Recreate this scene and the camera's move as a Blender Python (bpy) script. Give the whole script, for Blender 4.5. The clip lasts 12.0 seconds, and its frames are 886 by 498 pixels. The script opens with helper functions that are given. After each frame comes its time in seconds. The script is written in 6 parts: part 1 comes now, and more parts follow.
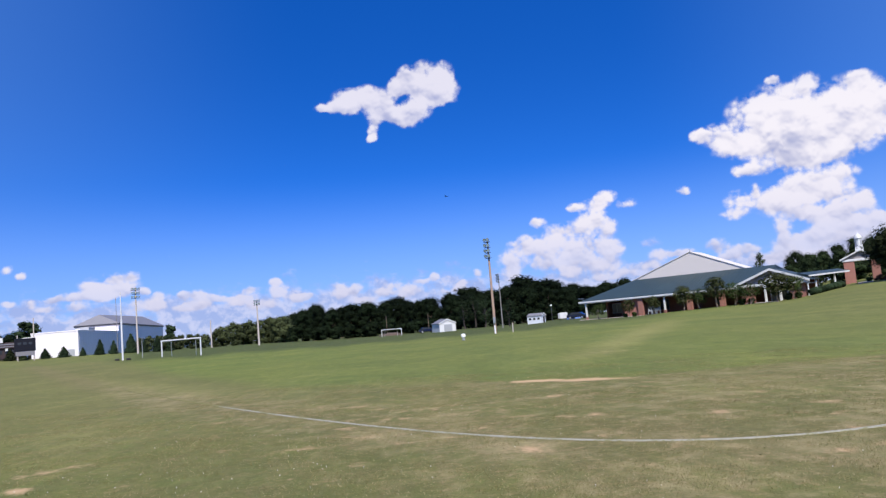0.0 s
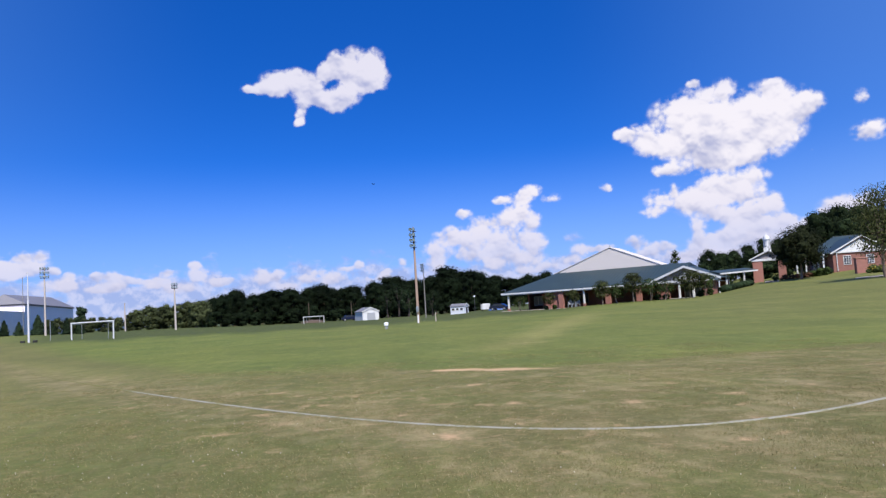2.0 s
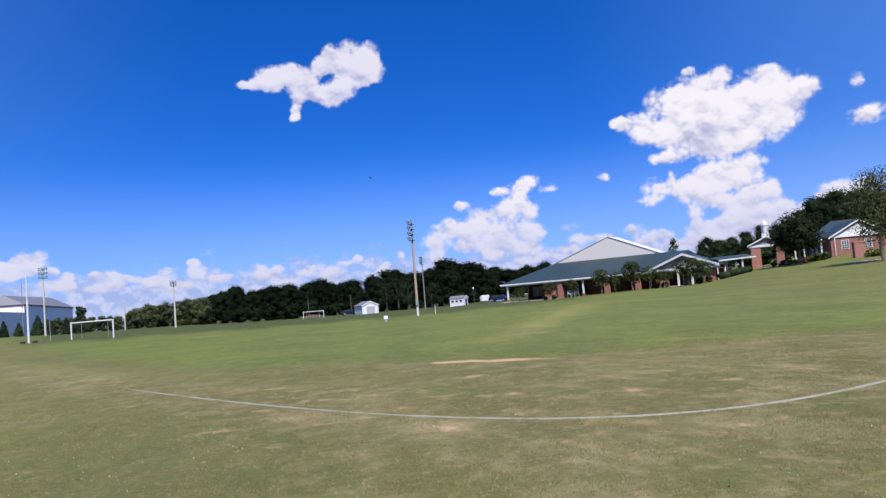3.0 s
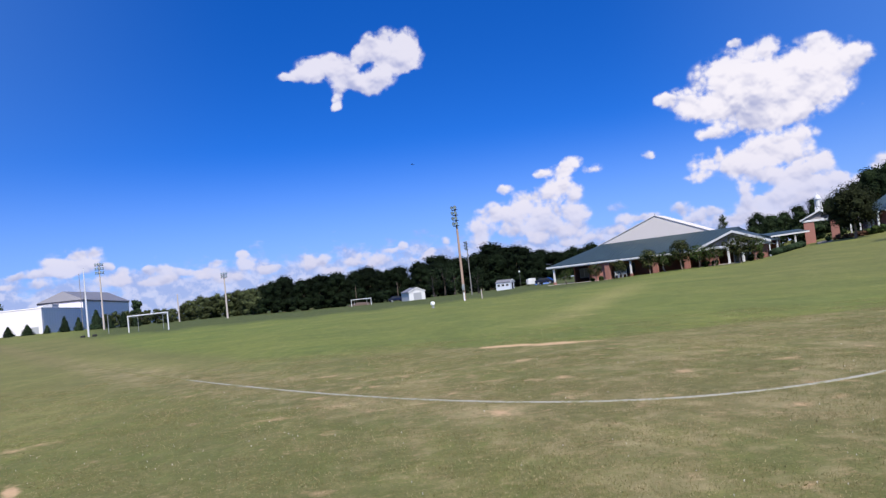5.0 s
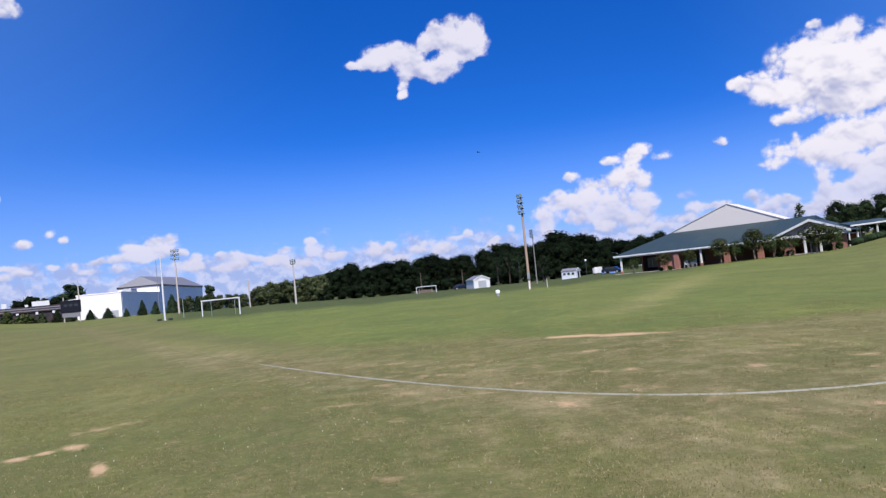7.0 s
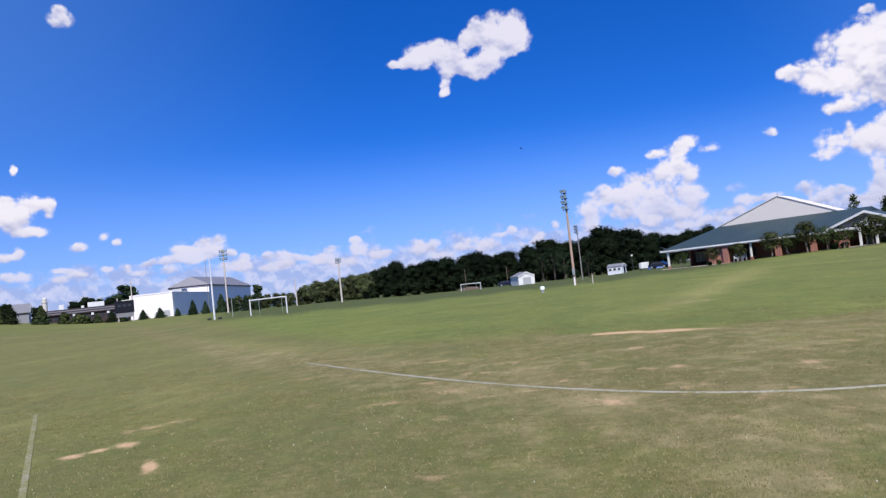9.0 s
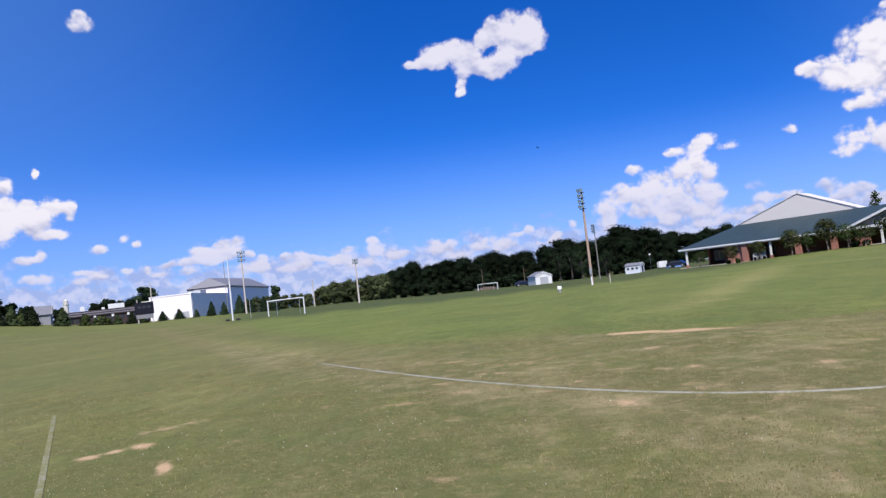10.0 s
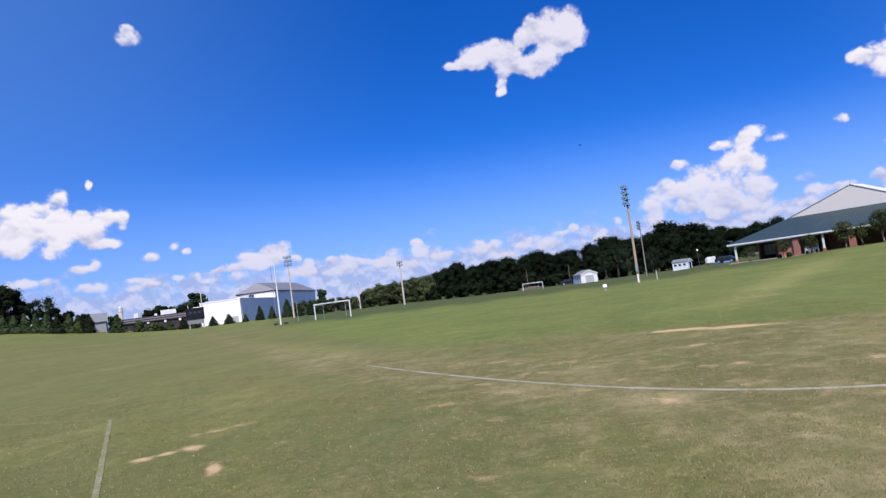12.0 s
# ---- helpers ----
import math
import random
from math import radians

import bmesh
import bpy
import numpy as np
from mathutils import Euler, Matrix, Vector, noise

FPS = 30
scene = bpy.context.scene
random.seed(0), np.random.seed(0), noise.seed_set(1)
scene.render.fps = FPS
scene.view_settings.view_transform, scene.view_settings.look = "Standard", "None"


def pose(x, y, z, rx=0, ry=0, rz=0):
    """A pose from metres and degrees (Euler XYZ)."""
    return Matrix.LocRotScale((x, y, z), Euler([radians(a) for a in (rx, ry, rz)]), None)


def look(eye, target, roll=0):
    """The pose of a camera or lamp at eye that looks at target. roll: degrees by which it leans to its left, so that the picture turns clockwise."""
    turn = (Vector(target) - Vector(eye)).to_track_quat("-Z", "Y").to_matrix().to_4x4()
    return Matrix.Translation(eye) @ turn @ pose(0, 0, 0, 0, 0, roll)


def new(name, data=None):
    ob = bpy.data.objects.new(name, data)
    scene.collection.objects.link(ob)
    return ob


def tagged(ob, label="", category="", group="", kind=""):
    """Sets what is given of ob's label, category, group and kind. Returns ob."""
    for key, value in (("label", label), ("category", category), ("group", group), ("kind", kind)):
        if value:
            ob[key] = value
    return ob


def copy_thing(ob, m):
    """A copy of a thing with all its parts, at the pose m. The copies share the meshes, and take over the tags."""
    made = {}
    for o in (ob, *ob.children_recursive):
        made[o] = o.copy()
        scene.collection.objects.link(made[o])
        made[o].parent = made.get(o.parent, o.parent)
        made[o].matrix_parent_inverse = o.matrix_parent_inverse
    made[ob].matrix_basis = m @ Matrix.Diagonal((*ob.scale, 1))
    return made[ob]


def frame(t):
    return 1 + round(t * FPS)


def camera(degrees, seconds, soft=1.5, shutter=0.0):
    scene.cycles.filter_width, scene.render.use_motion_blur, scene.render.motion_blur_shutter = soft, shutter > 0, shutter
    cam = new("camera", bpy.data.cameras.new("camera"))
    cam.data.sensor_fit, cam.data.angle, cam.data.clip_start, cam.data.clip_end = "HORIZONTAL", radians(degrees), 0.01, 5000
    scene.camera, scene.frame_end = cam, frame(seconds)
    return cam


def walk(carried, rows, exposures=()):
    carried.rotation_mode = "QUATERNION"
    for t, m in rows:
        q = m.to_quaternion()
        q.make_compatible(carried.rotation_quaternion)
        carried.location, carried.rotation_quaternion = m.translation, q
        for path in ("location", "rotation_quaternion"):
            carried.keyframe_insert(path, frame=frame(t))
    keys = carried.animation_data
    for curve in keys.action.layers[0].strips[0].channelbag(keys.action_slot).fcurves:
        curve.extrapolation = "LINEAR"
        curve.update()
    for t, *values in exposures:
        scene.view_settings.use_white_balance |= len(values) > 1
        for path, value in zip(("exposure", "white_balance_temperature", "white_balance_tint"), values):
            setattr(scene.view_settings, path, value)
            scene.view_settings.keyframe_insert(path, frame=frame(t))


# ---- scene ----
# The eye of somebody standing on the touchline, who turns the head slowly to and fro.
cam = camera(60.0, 12.0, soft=1.35)
# seconds, x, y, z, yaw (left), pitch (up), lean (to the right)
ROWS = [
    (0, 0.000, 0.000, 1.600, -2.441, 5.650, 4.845),
    (0.5, -0.000, 0.019, 1.585, -4.767, 5.114, 4.649),
    (1, 0.002, 0.016, 1.584, -5.938, 4.746, 4.075),
    (1.5, 0.008, 0.002, 1.580, -7.672, 4.587, 4.064),
    (2, 0.007, 0.014, 1.578, -7.948, 4.449, 3.544),
    (2.5, 0.020, 0.017, 1.575, -8.272, 4.128, 4.184),
    (4.5, 0.043, 0.052, 1.569, -6.282, 3.272, 6.544),
    (5, 0.020, -0.020, 1.591, -4.582, 3.072, 6.199),
    (5.5, -0.004, -0.065, 1.609, -2.972, 2.721, 5.765),
    (6, -0.008, -0.074, 1.616, -1.783, 2.594, 5.727),
    (6.5, -0.009, -0.084, 1.626, -0.724, 2.545, 6.088),
    (7, -0.015, -0.082, 1.628, 0.330, 2.663, 5.660),
    (9, 0.018, -0.050, 1.633, 3.632, 2.796, 6.248),
    (9.5, 0.046, -0.021, 1.632, 4.283, 2.943, 6.198),
    (10, 0.077, -0.021, 1.633, 4.892, 2.944, 6.531),
    (10.5, 0.102, -0.029, 1.633, 5.326, 3.047, 6.793),
    (11, 0.126, -0.046, 1.626, 5.775, 3.336, 7.207),
    (11.5, 0.156, -0.069, 1.626, 6.676, 3.432, 7.388),
    (12, 0.159, -0.093, 1.627, 8.158, 3.407, 7.624),
]
walk(cam, [(t, pose(x, y, z, 0, 0, yaw) @ pose(0, 0, 0, 90 + pitch, 0, 0) @ pose(0, 0, 0, 0, 0, -lean)) for t, x, y, z, yaw, pitch, lean in ROWS])
scene.view_settings.exposure = 0.5

# ------------------------------------------------------------------ sun and sky
SUN_AWAY = Vector((0.12, -0.993, 0.0)).normalized()      # compass side of the sun, behind the eye
SUN_HIGH = radians(51)
sun_dir = Vector((SUN_AWAY.x * math.cos(SUN_HIGH), SUN_AWAY.y * math.cos(SUN_HIGH), math.sin(SUN_HIGH)))
sun = new("sun", bpy.data.lights.new("sun", "SUN"))
sun.data.energy, sun.data.angle, sun.data.color = 4.5, radians(0.53), (1.0, 0.95, 0.87)
sun.matrix_world = look(sun_dir * 300, (0, 0, 0))


class Graph:
    """Short-hand for building node trees."""

    def __init__(self, tree):
        self.tree = tree

    def node(self, kind):
        return self.tree.nodes.new(kind)

    def put(self, sock, value):
        if isinstance(value, bpy.types.NodeSocket):
            self.tree.links.new(value, sock)
        elif value is not None:
            sock.default_value = value

    def math(self, op, a, b=None, c=None, clamp=False):
        n = self.node("ShaderNodeMath")
        n.operation, n.use_clamp = op, clamp
        for s, v in zip(n.inputs, (a, b, c)):
            self.put(s, v)
        return n.outputs[0]

    def vec(self, op, a, b=None):
        n = self.node("ShaderNodeVectorMath")
        n.operation = op
        self.put(n.inputs[0], a)
        self.put(n.inputs[1], b)
        return n.outputs["Value"] if op in ("DOT_PRODUCT", "LENGTH") else n.outputs[0]

    def noise(self, vector, scale, detail=4.0, rough=0.55, out=0):
        n = self.node("ShaderNodeTexNoise")
        self.put(n.inputs["Vector"], vector)
        n.inputs["Scale"].default_value, n.inputs["Detail"].default_value, n.inputs["Roughness"].default_value = scale, detail, rough
        return n.outputs[out]

    def ramp(self, fac, lo, hi, a=0.0, b=1.0):
        n = self.node("ShaderNodeMapRange")
        n.interpolation_type = "SMOOTHSTEP"
        for s, v in zip(n.inputs, (fac, lo, hi, a, b)):
            self.put(s, v)
        return n.outputs[0]

    def mix(self, fac, a, b, blend="MIX"):
        n = self.node("ShaderNodeMix")
        n.data_type, n.blend_type = "RGBA", blend
        self.put(n.inputs[0], fac)
        self.put(n.inputs[6], a)
        self.put(n.inputs[7], b)
        return n.outputs[2]


def rgb(r, g, b):
    return (r, g, b, 1.0)


# Cumulus heaps: bearing, height, half width, half height (degrees)
CLOUD_HIGH = [(-2.79, 16.97, 1.38, 1.01), (-3.9, 16.79, 1.1, 0.78), (-1.7, 16.98, 1.0, 0.87), (-5.08, 16.68, 0.91, 0.49), (-5.91, 16.56, 0.55, 0.32),
              (-2.34, 17.79, 0.83, 0.43), (-1.84, 15.62, 0.77, 0.74), (-2.11, 14.69, 0.51, 0.57), (-2.26, 14.13, 0.43, 0.32), (-0.89, 15.89, 0.81, 0.52),
              (0.38, 15.79, 1.28, 0.74), (1.14, 16.07, 1.36, 0.87), (0.68, 15.16, 1.0, 0.43), (0.23, 17.86, 0.83, 0.7), (0.87, 18.65, 0.93, 0.67), (2.11,
              19.05, 0.74, 0.57), (2.64, 17.99, 1.57, 1.13), (3.45, 18.59, 0.93, 0.78), (3.86, 17.36, 0.91, 0.78), (3.59, 16.54, 0.91, 0.39), (2.33,
              16.83, 1.1, 0.7), (1.78, 17.73, 1.18, 0.91), (0.8, 18.06, 0.91, 0.72), (3.11, 17.18, 1.09, 0.81), (-0.96, 17.01, 1.0, 0.91), (0.13, 17.78,
              0.91, 0.76), (-0.36, 15.71, 0.76, 0.54), (-4.05, 17.13, 1.09, 0.81), (1.19, 17.35, 0.62, 0.4)]
CLOUD_TOWER = [(21.71, 11.75, 0.65, 0.54), (22.98, 11.53, 1.24, 0.91), (25.16, 12.82, 1.52, 1.21), (26.94, 13.23, 1.79, 1.35), (26.99, 14.68, 0.5, 0.33),
               (28.94, 13.93, 1.11, 0.87), (25.41, 10.7, 2.19, 1.08), (27.74, 11.8, 2.33, 1.48), (29.64, 11.91, 1.65, 1.21), (31.45, 12.63, 1.79, 1.48),
               (32.24, 13.59, 0.99, 0.64), (33.41, 12.3, 1.38, 1.29), (34.48, 12.28, 0.97, 0.87), (32.48, 10.93, 1.77, 1.21), (30.35, 10.02, 2.73, 1.48),
               (24.46, 8.91, 0.92, 0.48), (26.69, 9.05, 2.17, 0.75), (28.87, 9.29, 2.46, 0.87), (27.16, 11.02, 2.42, 1.7), (28.91, 10.68, 2.56, 1.56),
               (24.14, 10.54, 1.7, 0.85), (30.73, 11.31, 2.27, 1.7)]
CLOUD_MIDDLE = [(30.21, 7.78, 1.41, 0.64), (28.18, 7.37, 2.03, 1.08), (26.19, 6.79, 1.62, 0.97), (25.04, 7.42, 0.38, 0.6), (23.85, 6.89, 1.04, 0.81),
                (23.49, 5.95, 1.02, 0.43), (27.09, 6.12, 2.16, 0.87), (29.74, 6.72, 1.58, 0.81), (31.59, 6.02, 0.71, 0.64), (30.51, 5.39, 1.83, 0.81),
                (28.42, 5.27, 1.89, 0.54)]
CLOUD_FOOT = [(27.9, 3.3, 1.9, 0.75), (31.0, 3.7, 1.9, 0.75), (33.6, 4.2, 1.6, 0.6), (35.6, 4.9, 1.4, 0.55), (26.4, 2.8, 1.2, 0.6), (29.4, 4.7, 1.4, 0.5),
              (26.45, 4.73, 0.7, 0.7), (26.56, 3.58, 1.02, 0.7), (27.78, 3.81, 1.02, 0.6), (29.33, 4.1, 1.62, 0.64), (31.06, 4.34, 1.35, 0.54), (28.36,
              2.69, 1.62, 0.7), (30.47, 3.04, 1.62, 0.81), (32.21, 4.67, 0.81, 0.48), (20.3, 8.09, 0.51, 0.35), (37.75, 9.87, 1.32, 0.72), (37.42, 12.02,
              0.48, 0.6)]
CLOUD_HEAP = [(14.88, 8.38, 0.9, 0.48), (16.23, 7.63, 0.83, 0.41), (14.01, 7.94, 1.1, 0.54), (12.55, 7.85, 0.75, 0.38), (13.67, 6.93, 1.1, 0.75), (9.69,
              6.93, 0.68, 0.45), (12.57, 6.3, 1.37, 0.68), (14.63, 6.11, 0.9, 0.75), (10.85, 5.94, 1.37, 0.75), (8.53, 5.41, 1.37, 0.68), (12.84, 4.92,
              1.88, 0.95), (10.04, 4.96, 1.64, 0.75), (14.74, 4.56, 1.1, 0.81), (7.37, 4.4, 1.22, 0.75), (10.21, 3.87, 1.97, 0.6), (12.17, 3.87, 1.29,
              0.75), (14.06, 3.38, 1.64, 0.75), (7.47, 3.48, 0.75, 0.75), (11.8, 3.01, 0.95, 0.45), (14.24, 2.46, 1.14, 0.34), (15.81, 2.62, 0.87, 0.45)]
CLOUD_HEAP_FOOT = [(18.31, 3.71, 1.16, 0.55), (17.29, 3.0, 0.88, 0.36), (19.76, 3.72, 0.99, 0.36), (22.12, 3.91, 0.88, 0.55), (23.84, 3.42, 1.16, 0.49),
                   (24.87, 2.62, 1.51, 0.49), (22.79, 3.1, 0.83, 0.39), (36.29, 5.27, 2.15, 0.74)]
CLOUD_LOW = [(-21.0, 5.16, 0.76, 0.42), (-22.25, 4.67, 1.05, 0.42), (-19.79, 5.16, 0.63, 0.38), (-23.5, 3.97, 1.18, 0.38), (-21.12, 4.14, 1.48, 0.51),
             (-23.19, 3.24, 1.05, 0.34), (-19.11, 4.03, 0.42, 0.34), (-18.15, 3.66, 0.51, 0.38), (-16.53, 3.65, 0.51, 0.38), (-15.52, 3.64, 0.63,
             0.38), (-16.02, 2.78, 1.48, 0.34), (-13.96, 3.21, 0.63, 0.3), (-11.85, 3.78, 0.76, 0.3), (-10.1, 4.18, 0.51, 0.34), (-12.78, 2.97, 0.93,
             0.38), (-11.17, 2.54, 1.27, 0.42), (-8.56, 2.9, 1.05, 0.38), (-18.23, 2.95, 0.84, 0.34), (-26.05, 3.65, 0.3, 0.34), (-24.88, 3.84, 0.76,
             0.3), (-25.13, 3.26, 0.76, 0.34),
             (-20.5, 4.6, 1.3, 0.6), (-22.0, 3.9, 1.5, 0.5), (-19.0, 3.2, 1.6, 0.45), (-15.2, 3.2, 1.4, 0.5), (-12.3, 3.2, 1.3, 0.5), (-9.9, 3.5, 1.1, 0.6)]
CLOUD_LOW_MIDDLE = [(-5.51, 3.54, 0.63, 0.38), (-4.29, 3.21, 0.84, 0.51), (-5.37, 2.91, 1.48, 0.42), (-8.04, 2.98, 0.84, 0.34), (-1.55, 3.33, 0.76,
                    0.38), (-0.55, 2.79, 1.27, 0.59), (-2.23, 2.77, 0.76, 0.42), (1.66, 3.69, 0.51, 0.34), (0.78, 3.4, 0.76, 0.25), (2.38, 2.46, 1.05,
                    0.34), (4.84, 3.59, 0.38, 0.38), (3.72, 3.07, 0.42, 0.25), (3.47, 2.76, 0.63, 0.34), (-3.74, 2.31, 1.27, 0.34)]
CLOUD_SIDE = [(-37.14, 8.77, 1.28, 0.93), (-37.64, 6.78, 1.28, 0.72), (-35.77, 9.24, 0.93, 0.51), (-34.37, 9.83, 0.72, 0.62), (-36.56, 7.81, 2.06, 0.72),
              (-34.86, 8.06, 1.55, 0.93), (-33.96, 8.56, 0.93, 0.93), (-34.25, 7.25, 1.81, 0.77), (-35.01, 6.37, 1.02, 0.72), (-36.97, 6.91, 1.02, 0.93),
              (-33.1, 8.5, 0.51, 0.51), (-32.27, 8.05, 1.13, 1.13), (-32.68, 7.31, 0.77, 0.72), (-31.17, 8.34, 1.02, 0.46), (-30.57, 8.1, 0.46, 0.72),
              (-32.4, 6.51, 1.13, 0.41), (-31.34, 6.49, 0.77, 0.41), (-33.41, 4.96, 0.93, 0.37), (-32.52, 5.17, 0.37, 0.46), (-29.02, 5.3, 0.72, 0.41),
              (-27.42, 5.97, 0.46, 0.37), (-26.52, 5.48, 0.37, 0.26), (-32.49, 10.55, 0.26, 0.41)]
CLOUD_SIDE_LOW = [(-36.54, 4.26, 1.9, 0.38), (-32.85, 3.65, 1.27, 0.42), (-29.98, 3.77, 0.93, 0.25), (-30.41, 3.15, 0.76, 0.34), (-29.1, 3.39, 0.84,
                  0.3), (-27.37, 3.72, 0.51, 0.25), (-28.87, 20.25, 0.93, 0.63), (-28.92, 20.83, 0.51, 0.34)]
HEAPS = CLOUD_HIGH + CLOUD_TOWER + CLOUD_MIDDLE + CLOUD_FOOT + CLOUD_HEAP + CLOUD_HEAP_FOOT + CLOUD_LOW + CLOUD_LOW_MIDDLE + CLOUD_SIDE + CLOUD_SIDE_LOW

# the flat, shaded undersides of the heaps
UNDERSIDES = [(24.83, 11.07, 1.93, 0.86), (27.02, 9.76, 2.5, 0.68), (29.46, 10.32, 1.82, 1.02), (31.77, 10.59, 1.59, 0.91), (26.4, 8.58, 2.05, 0.36),
              (25.11, 5.9, 1.82, 0.36), (27.51, 5.66, 1.82, 0.45), (30.45, 4.9, 1.7, 0.36), (29.02, 6.46, 1.36, 0.45), (26.81, 3.68, 1.14, 0.36), (29.59,
              3.29, 1.59, 0.41), (12.63, 5.51, 1.82, 0.32), (9.69, 4.29, 2.05, 0.36), (13.29, 3.89, 1.82, 0.32), (15.27, 6.86, 0.68, 0.27), (-3.39, 16.41,
              1.16, 0.36), (0.71, 15.42, 1.01, 0.32), (2.7, 16.88, 1.16, 0.36), (-2.05, 14.42, 0.29, 0.36)]


def heap_group(puffs):
    """A node group: how much cloud there is at a bearing and height."""
    tree = bpy.data.node_groups.new("cloud_heaps", "ShaderNodeTree")
    tree.interface.new_socket("Place", in_out="INPUT", socket_type="NodeSocketVector")
    tree.interface.new_socket("Amount", in_out="OUTPUT", socket_type="NodeSocketFloat")
    tree.interface.new_socket("Side", in_out="OUTPUT", socket_type="NodeSocketFloat")
    g = Graph(tree)
    place = g.node("NodeGroupInput").outputs[0]
    total = None
    for az, el, ra, re in puffs:
        d = g.vec("MULTIPLY", g.vec("SUBTRACT", place, (az, el, -1)), (1 / (1.35 * ra), 1 / (1.35 * re), 1))
        q = g.math("MAXIMUM", g.math("SUBTRACT", 2.0, g.vec("DOT_PRODUCT", d, d)), 0.0)
        q = g.math("MULTIPLY", q, q)
        n = g.node("ShaderNodeVectorMath")
        n.operation = "SCALE"
        g.put(n.inputs[0], d)
        g.put(n.inputs["Scale"], q)
        total = g.vec("ADD", n.outputs[0], total) if total else n.outputs[0]
    out = g.node("NodeGroupOutput")
    amount = g.vec("DOT_PRODUCT", total, (0, 0, 1))
    side = g.vec("DOT_PRODUCT", total, (0.25, 0.95, 0))     # the side of the puff that faces the sun
    tree.links.new(amount, out.inputs[0])
    tree.links.new(g.math("DIVIDE", side, g.math("MAXIMUM", amount, 0.02)), out.inputs[1])
    return tree


world = bpy.data.worlds.new("sky")
scene.world = world
world.use_nodes = True
world.node_tree.nodes.clear()
g = Graph(world.node_tree)
way = g.node("ShaderNodeTexCoord").outputs["Generated"]
xyz = g.node("ShaderNodeSeparateXYZ")
g.put(xyz.inputs[0], way)
wx, wy, wz = xyz.outputs
sky = g.node("ShaderNodeTexSky")
sky.sky_type, sky.sun_disc, sky.sun_elevation, sky.sun_rotation = "NISHITA", False, SUN_HIGH, math.atan2(SUN_AWAY.x, SUN_AWAY.y)
sky.altitude, sky.air_density, sky.dust_density, sky.ozone_density = 300, 1.0, 0.6, 2.5
lift = g.node("ShaderNodeCombineXYZ")
for s, v in zip(lift.inputs, (wx, wy, g.math("MULTIPLY_ADD", g.math("MAXIMUM", wz, 0.0), 1.9, 0.03))):
    g.put(s, v)
g.put(sky.inputs["Vector"], g.vec("NORMALIZE", lift.outputs[0]))
deep = g.node("ShaderNodeHueSaturation")
deep.inputs["Saturation"].default_value, deep.inputs["Value"].default_value = 1.4, 1.0
g.put(deep.inputs["Color"], sky.outputs[0])
# bearing and height in degrees
az = g.math("MULTIPLY", g.math("ARCTAN2", wx, wy), 57.2958)
el = g.math("MULTIPLY", g.math("ARCSINE", wz), 57.2958)
spot = g.node("ShaderNodeCombineXYZ")
g.put(spot.inputs[0], az)
g.put(spot.inputs[1], el)
flat = spot.outputs[0]
# the puffs' outlines are pushed about at two sizes
w1 = g.vec("SUBTRACT", g.noise(flat, 0.6, 2.0, 0.5, "Color"), (0.5, 0.5, 0.5))
w2 = g.vec("SUBTRACT", g.noise(flat, 2.2, 4.0, 0.55, "Color"), (0.5, 0.5, 0.5))
bent = g.vec("ADD", flat, g.vec("ADD", g.vec("MULTIPLY", w1, (0.6, 0.4, 0)), g.vec("MULTIPLY", w2, (0.24, 0.2, 0))))
heaps = g.node("ShaderNodeGroup")
heaps.node_tree = heap_group(HEAPS)
g.put(heaps.inputs[0], bent)
here, facing = heaps.outputs


def billows(place, scale):
    """Round swellings, like the heads of a cauliflower (0 to 1)."""
    n = g.node("ShaderNodeTexVoronoi")
    n.feature, n.voronoi_dimensions = "SMOOTH_F1", "2D"
    n.inputs["Scale"].default_value, n.inputs["Smoothness"].default_value = scale, 0.5
    g.put(n.inputs["Vector"], place)
    return g.math("SUBTRACT", 1.0, n.outputs["Distance"])


soft_place = g.vec("ADD", flat, g.vec("MULTIPLY", w1, (1.0, 0.8, 0)))
swell = billows(soft_place, 0.8)
knobs = billows(soft_place, 2.2)
fine = g.noise(flat, 2.6, 6.0, 0.6)
body = g.math("ADD", g.math("MULTIPLY", g.math("SUBTRACT", g.math("MULTIPLY_ADD", knobs, 0.45, swell), 0.85), 0.9), g.math("MULTIPLY", g.math("SUBTRACT", fine, 0.5), 1.0))
body = g.math("MULTIPLY_ADD", body, g.ramp(here, 0.0, 0.5, 0.0, 1.0), g.math("MINIMUM", here, 1.7))
cover = g.math("MULTIPLY", g.ramp(body, 0.08, 0.95), g.math("MULTIPLY", g.ramp(el, 12.8, 16.0, 0.985, 0.84), g.ramp(el, 1.0, 7.0, 0.74, 1.0)))
# a broken band of far cumulus and haze over the horizon
band = g.math("ADD", g.noise(g.vec("MULTIPLY", bent, (0.6, 0.85, 0)), 0.8, 5.0, 0.55), g.ramp(el, 0.5, 6.5, 0.32, -0.3))
band = g.ramp(band, 0.42, 0.66)
far = g.math("MULTIPLY", band, 0.72)
